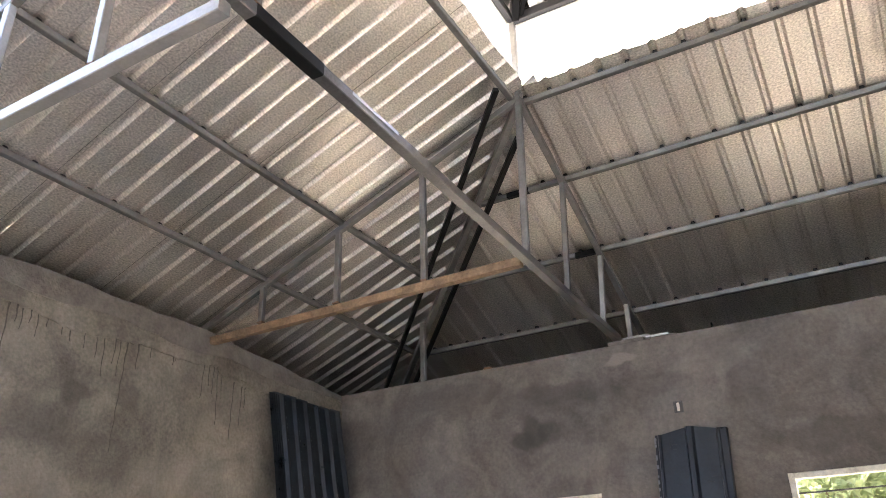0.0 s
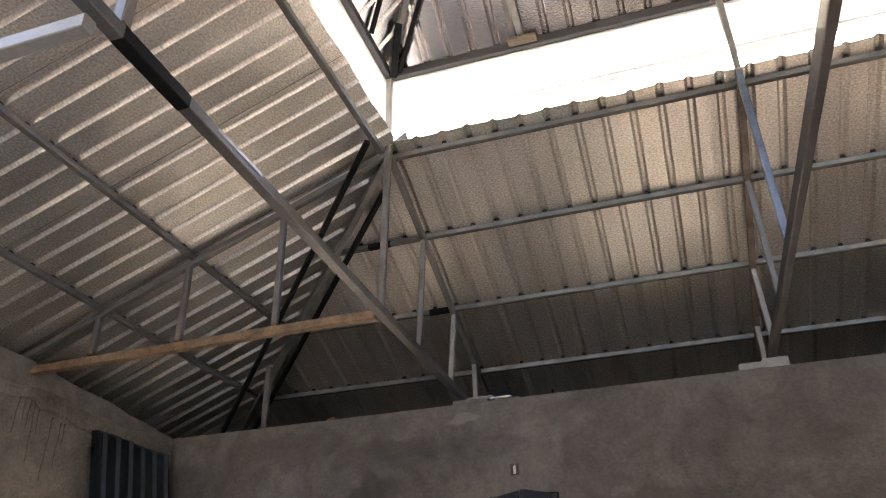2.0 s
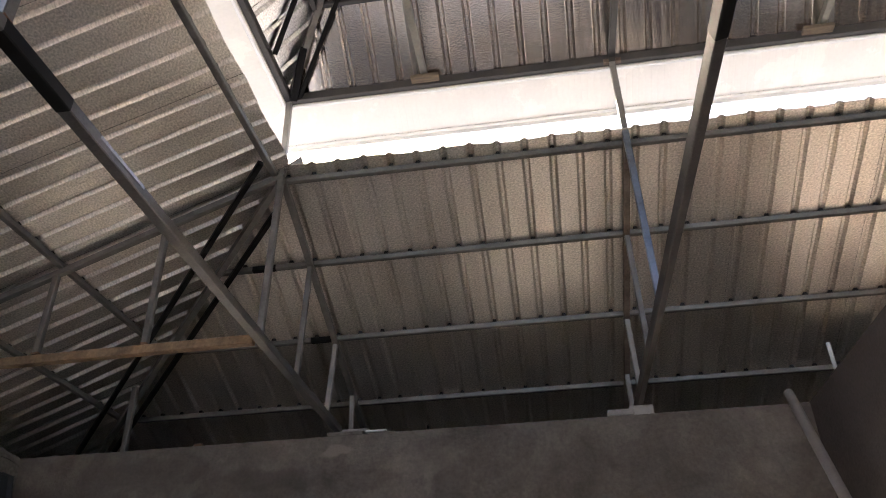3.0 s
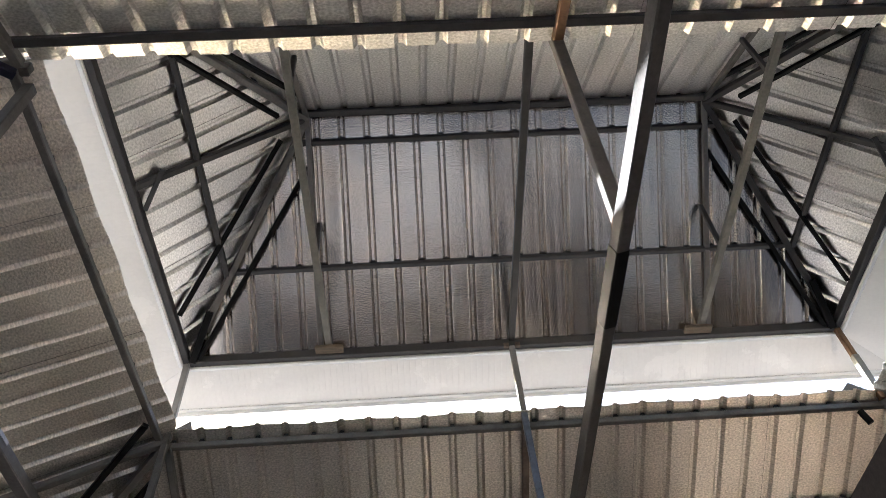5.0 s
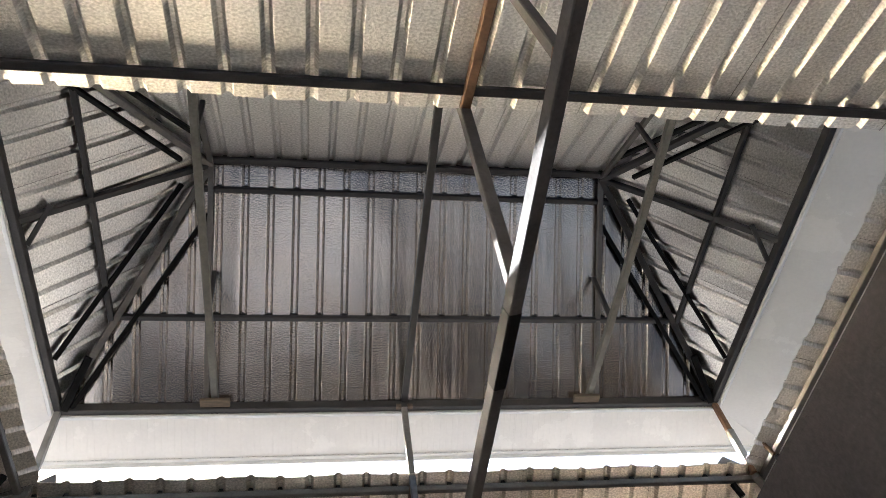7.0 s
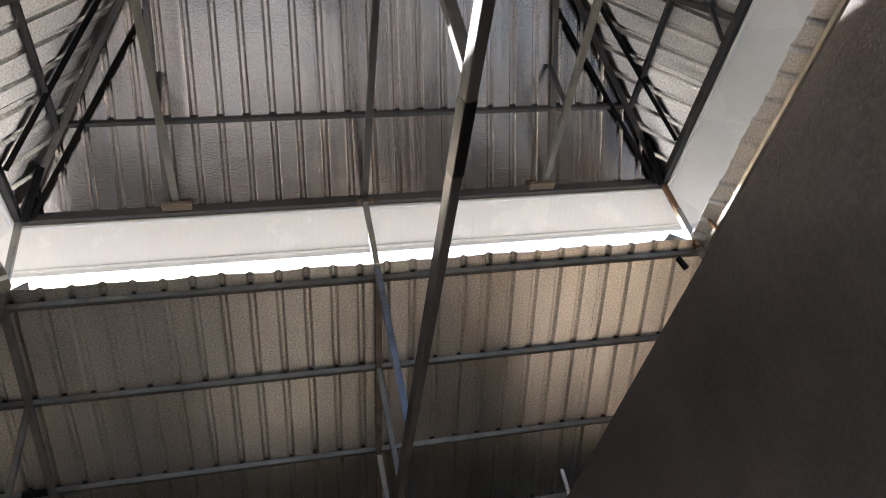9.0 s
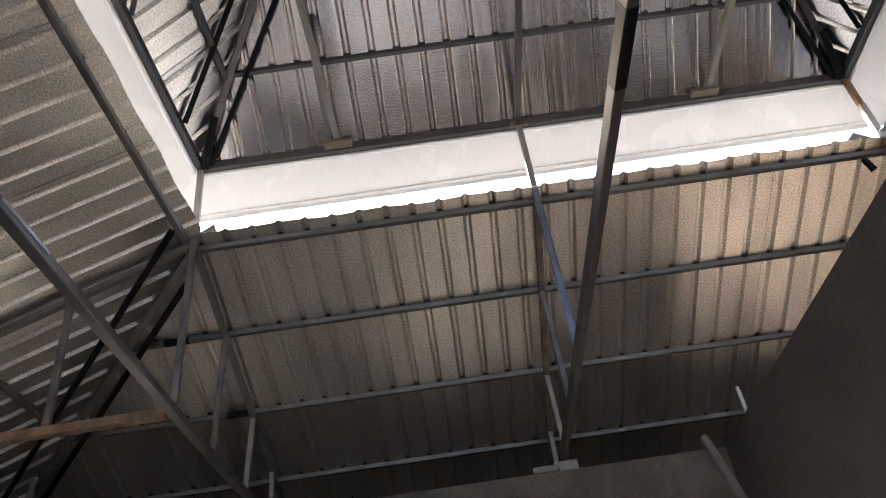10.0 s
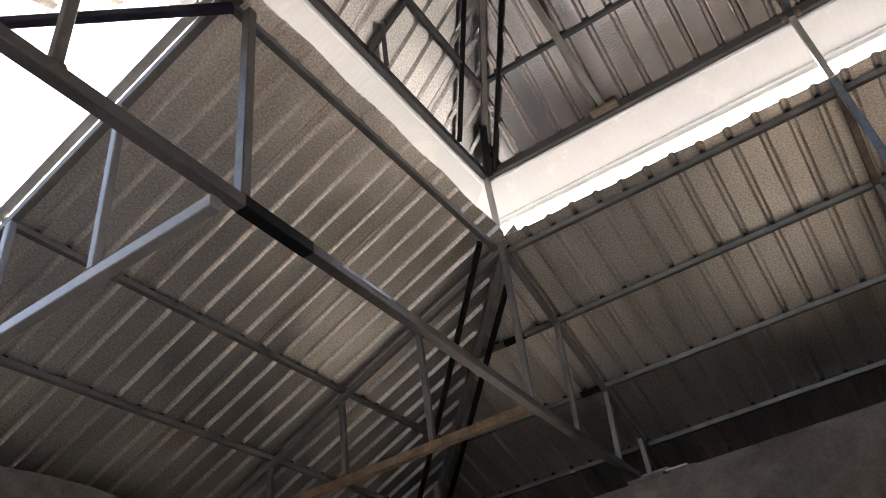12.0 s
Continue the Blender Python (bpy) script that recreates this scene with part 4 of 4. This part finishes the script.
# ---- bedding stones and offcuts on the wall top ----
def slab(name, lo, hi, mat, label, cat, seed):
    r = random.Random(seed)
    bm = bmesh.new()
    add_box(bm, lo, hi, 0.006)
    for v in bm.verts:
        v.co += Vector((r.uniform(-1, 1), r.uniform(-1, 1), r.uniform(-0.4, 0.4))) * 0.005
    return tagged(mesh_object(name, bm, mat), label, cat)


slab("bedding_stone", (-0.10, 1.84, WALL_TOP), (0.22, 2.0, WALL_TOP + 0.04), CEMENT_ROUGH, "flat grey bedding stone under the truss chord", "stone", 1)
slab("bedding_stone", (0.02, 1.86, WALL_TOP + 0.04), (0.26, 1.98, WALL_TOP + 0.062), PIPE_PVC, "thin pale bedding slab under the truss chord", "stone", 2)
slab("tile_offcut", (0.24, 1.84, WALL_TOP + 0.022), (0.43, 1.93, WALL_TOP + 0.036), PVC, "white tile offcut lying on the wall top", "tile", 3)
slab("mortar_lump", (0.27, 1.85, WALL_TOP), (0.50, 1.97, WALL_TOP + 0.022), CEMENT_ROUGH, "rough mortar lump on the wall top", "mortar", 4)
slab("metal_offcut", (2.30, 1.84, WALL_TOP + 0.004), (2.52, 1.96, WALL_TOP + 0.06), STEEL_PALE, "shiny folded steel offcut on the wall top", "offcut", 5)
slab("bedding_stone", (2.48, 1.85, WALL_TOP), (2.68, 2.0, WALL_TOP + 0.087), PIPE_PVC, "pale bedding block under the truss chord", "stone", 6)
br = empty("angle_cleat", "small black steel angle on the wall top", "cleat", "cleats")
box("foot", (0.78, 1.85, WALL_TOP), (0.86, 1.91, WALL_TOP + 0.008), BLACK, br)
box("upright", (0.78, 1.85, WALL_TOP + 0.008), (0.79, 1.91, WALL_TOP + 0.05), BLACK, br)
slab("rusty_cleat", (-1.32, 1.86, WALL_TOP), (-1.24, 1.92, WALL_TOP + 0.035), RUSTY, "small rusty steel cleat on the wall top", "cleat", 7)

# ---- pole leaning on the back wall, and a conduit stub on the partition ----
def rod(name, a, b, r, mat, seg=20):
    a, b = Vector(a), Vector(b)
    bm = bmesh.new()
    bmesh.ops.create_cone(bm, cap_ends=True, segments=seg, radius1=r, radius2=r, depth=(b - a).length)
    bmesh.ops.bevel(bm, geom=[e for e in bm.edges if len(e.link_faces) == 2 and any(len(f.verts) > 4 for f in e.link_faces)], offset=r * 0.35, segments=3, affect="EDGES")
    bmesh.ops.transform(bm, matrix=Matrix.Translation((a + b) / 2) @ (b - a).to_track_quat("Z", "Y").to_matrix().to_4x4(), verts=bm.verts)
    for f in bm.faces:
        f.smooth = True
    return mesh_object(name, bm, mat)


TOP = Vector((3.745, 1.80, 3.09))
LOW = Vector((3.72, 1.22, 2.235))
tagged(rod("pole", TOP + (LOW - TOP) * ((TOP.z - FLOOR - 0.02) / (TOP.z - LOW.z)), TOP, 0.038, PIPE_PVC), "grey plastic pipe leaning on the back wall", "pipe")
tagged(rod("conduit_stub", (4.0, 1.38, 3.005), (4.0, 1.38, 3.315), 0.016, PVC, 12), "white plastic conduit stub standing on the partition wall", "conduit")

# ---- spare roofing sheets ----
spare = [BLUE_SHEET, BLUE_SHEET]
lean = Vector((0.62, 0, -3.36)).normalized()
rng = random.Random(21)
for k in range(5):
    top_x = LEFT_X + 0.03 + 0.020 * k
    ob = rib_sheet("roofing_sheet", None, (top_x, 0.76 + 0.005 * k, 2.80 - 0.008 * k), (0, 1, 0), lean, 0.0, 5, lambda u: 0.0, lambda u: 3.38, spare, random.Random(k), (1.0, 2.0, 3.0), 0.03, 0.165)
    tagged(ob, "dark blue ribbed roofing sheet stacked upright in the corner", "roofing sheet", "stacked spare sheets")
bm = bmesh.new()
prof = [(-0.285, 0.03), (-0.278, 0.0), (-0.255, 0.0), (-0.246, -0.014), (-0.232, -0.014), (-0.224, 0.0), (-0.035, 0.004), (-0.018, -0.028), (0.018, -0.028), (0.035, 0.004), (0.20, 0.0), (0.208, -0.012), (0.222, -0.012), (0.23, 0.0), (0.272, 0.0), (0.280, 0.03)]
down = Vector((-0.01, -0.20, -1.0)).normalized()
org = Vector((0.485, BACK_Y - 0.05, 2.185))
prev = None
for k in range(6):
    d = down * (2.72 * k / 5)
    row = []
    for x, o in prof:
        p = org + d + Vector((x * (1 - 0.01 * k), o, 0.035 if (k == 0 and abs(x) < 0.04) else 0))
        row.append((bm.verts.new(p), bm.verts.new(p + Vector((0, 0.003, 0)))))
    if prev:
        for i in range(len(prof) - 1):
            bm.faces.new((prev[i][0], row[i][0], row[i + 1][0], prev[i + 1][0]))
            bm.faces.new((prev[i + 1][1], row[i + 1][1], row[i][1], prev[i][1]))
    prev = row
cap = tagged(mesh_object("ridge_sheet", bm, BLUE_SHEET), "dark blue folded ridge sheet leaning on the back wall", "roofing sheet")
CHALK = material("pale_scuff", (0.15, 0.155, 0.165), 0.8)
MARK = material("marker_ink", (0.01, 0.01, 0.012), 0.6)
for x, z, w, h in ((-0.15, 2.09, 0.045, 0.006), (-0.165, 2.075, 0.006, 0.03), (-0.14, 2.055, 0.03, 0.006), (0.11, 2.10, 0.04, 0.006), (0.13, 2.085, 0.006, 0.03), (-0.13, 1.78, 0.03, 0.006), (0.09, 1.78, 0.05, 0.006), (0.13, 1.82, 0.02, 0.006)):
    t = (2.185 - z)
    box("pen_mark", (0.485 + x, BACK_Y - 0.057 - t * 0.2, z), (0.485 + x + w, BACK_Y - 0.053 - t * 0.2, z + h), MARK, cap)
for k in range(18):
    z = 2.16 - 0.045 * k + rng.uniform(-0.03, 0.03)
    t = 2.185 - z
    box("scuff", (0.485 - 0.283, BACK_Y - 0.055 - t * 0.2, z), (0.485 - 0.27 + rng.uniform(0, 0.006), BACK_Y - 0.051 - t * 0.2, z + rng.uniform(0.008, 0.03)), CHALK, cap)

# ---- greenery outside the windows ----
def leafy(name, at, height, spread, count, seed, label, size=0.16, low=0.12):
    r = random.Random(seed)
    t = empty(name, label, "shrub", "shrubs outside")
    t.location = at
    bm = bmesh.new()
    for k in range(7):
        a = r.uniform(0, 6.28)
        add_tube(bm, (0.05 * math.cos(a), 0.05 * math.sin(a), 0), (spread * 0.6 * math.cos(a), spread * 0.6 * math.sin(a), height * r.uniform(0.6, 0.95)), 0.03)
    part("stem", bm, BARK, t)
    bm = bmesh.new()
    for k in range(count):
        a, q = r.uniform(0, 6.28), r.random() ** 0.6
        c = Vector((spread * q * math.cos(a), spread * q * math.sin(a), height * (low + (1 - low) * r.random())))
        rot = Euler((r.uniform(-0.9, 0.9), r.uniform(-0.9, 0.9), r.uniform(0, 6.28))).to_matrix()
        l, w = size * r.uniform(0.6, 1.4), size * 0.36 * r.uniform(0.7, 1.3)
        v = [bm.verts.new(c + rot @ Vector(p)) for p in ((0, 0, 0), (l * 0.45, w, 0.02), (l, 0, -0.03), (l * 0.45, -w, 0.02))]
        bm.faces.new((v[0], v[1], v[2])), bm.faces.new((v[0], v[2], v[3]))
    tagged(part("leaves", bm, LEAF, t), kind="stuff")
    return t


OUT_Z = FLOOR - 0.2
leafy("shrub", (1.5, 4.6, OUT_Z), 3.1, 0.9, 3000, 1, "broad-leaved green shrub close outside the window", 0.13, 0.66)
leafy("shrub", (3.4, 5.6, OUT_Z), 3.3, 1.3, 2600, 2, "tall green shrub in the yard outside", 0.13, 0.62)
# Kept dense low down to dim the second window's reflection in the foil.
leafy("shrub", (-0.8, 5.6, OUT_Z), 2.8, 1.2, 2300, 3, "green shrub in the yard outside", 0.16)
# Unseen; added so that only the second window's top lets sun in.
leafy("shrub", (-3.5, 4.7, OUT_Z), 3.72, 1.0, 4200, 5, "tall leafy green shrub, unseen, added to block low sun", 0.16, 0.5)
leafy("shrub", (2.2, 8.5, OUT_Z), 3.8, 1.8, 1300, 4, "pale green bush further off in the yard", 0.15, 0.6)
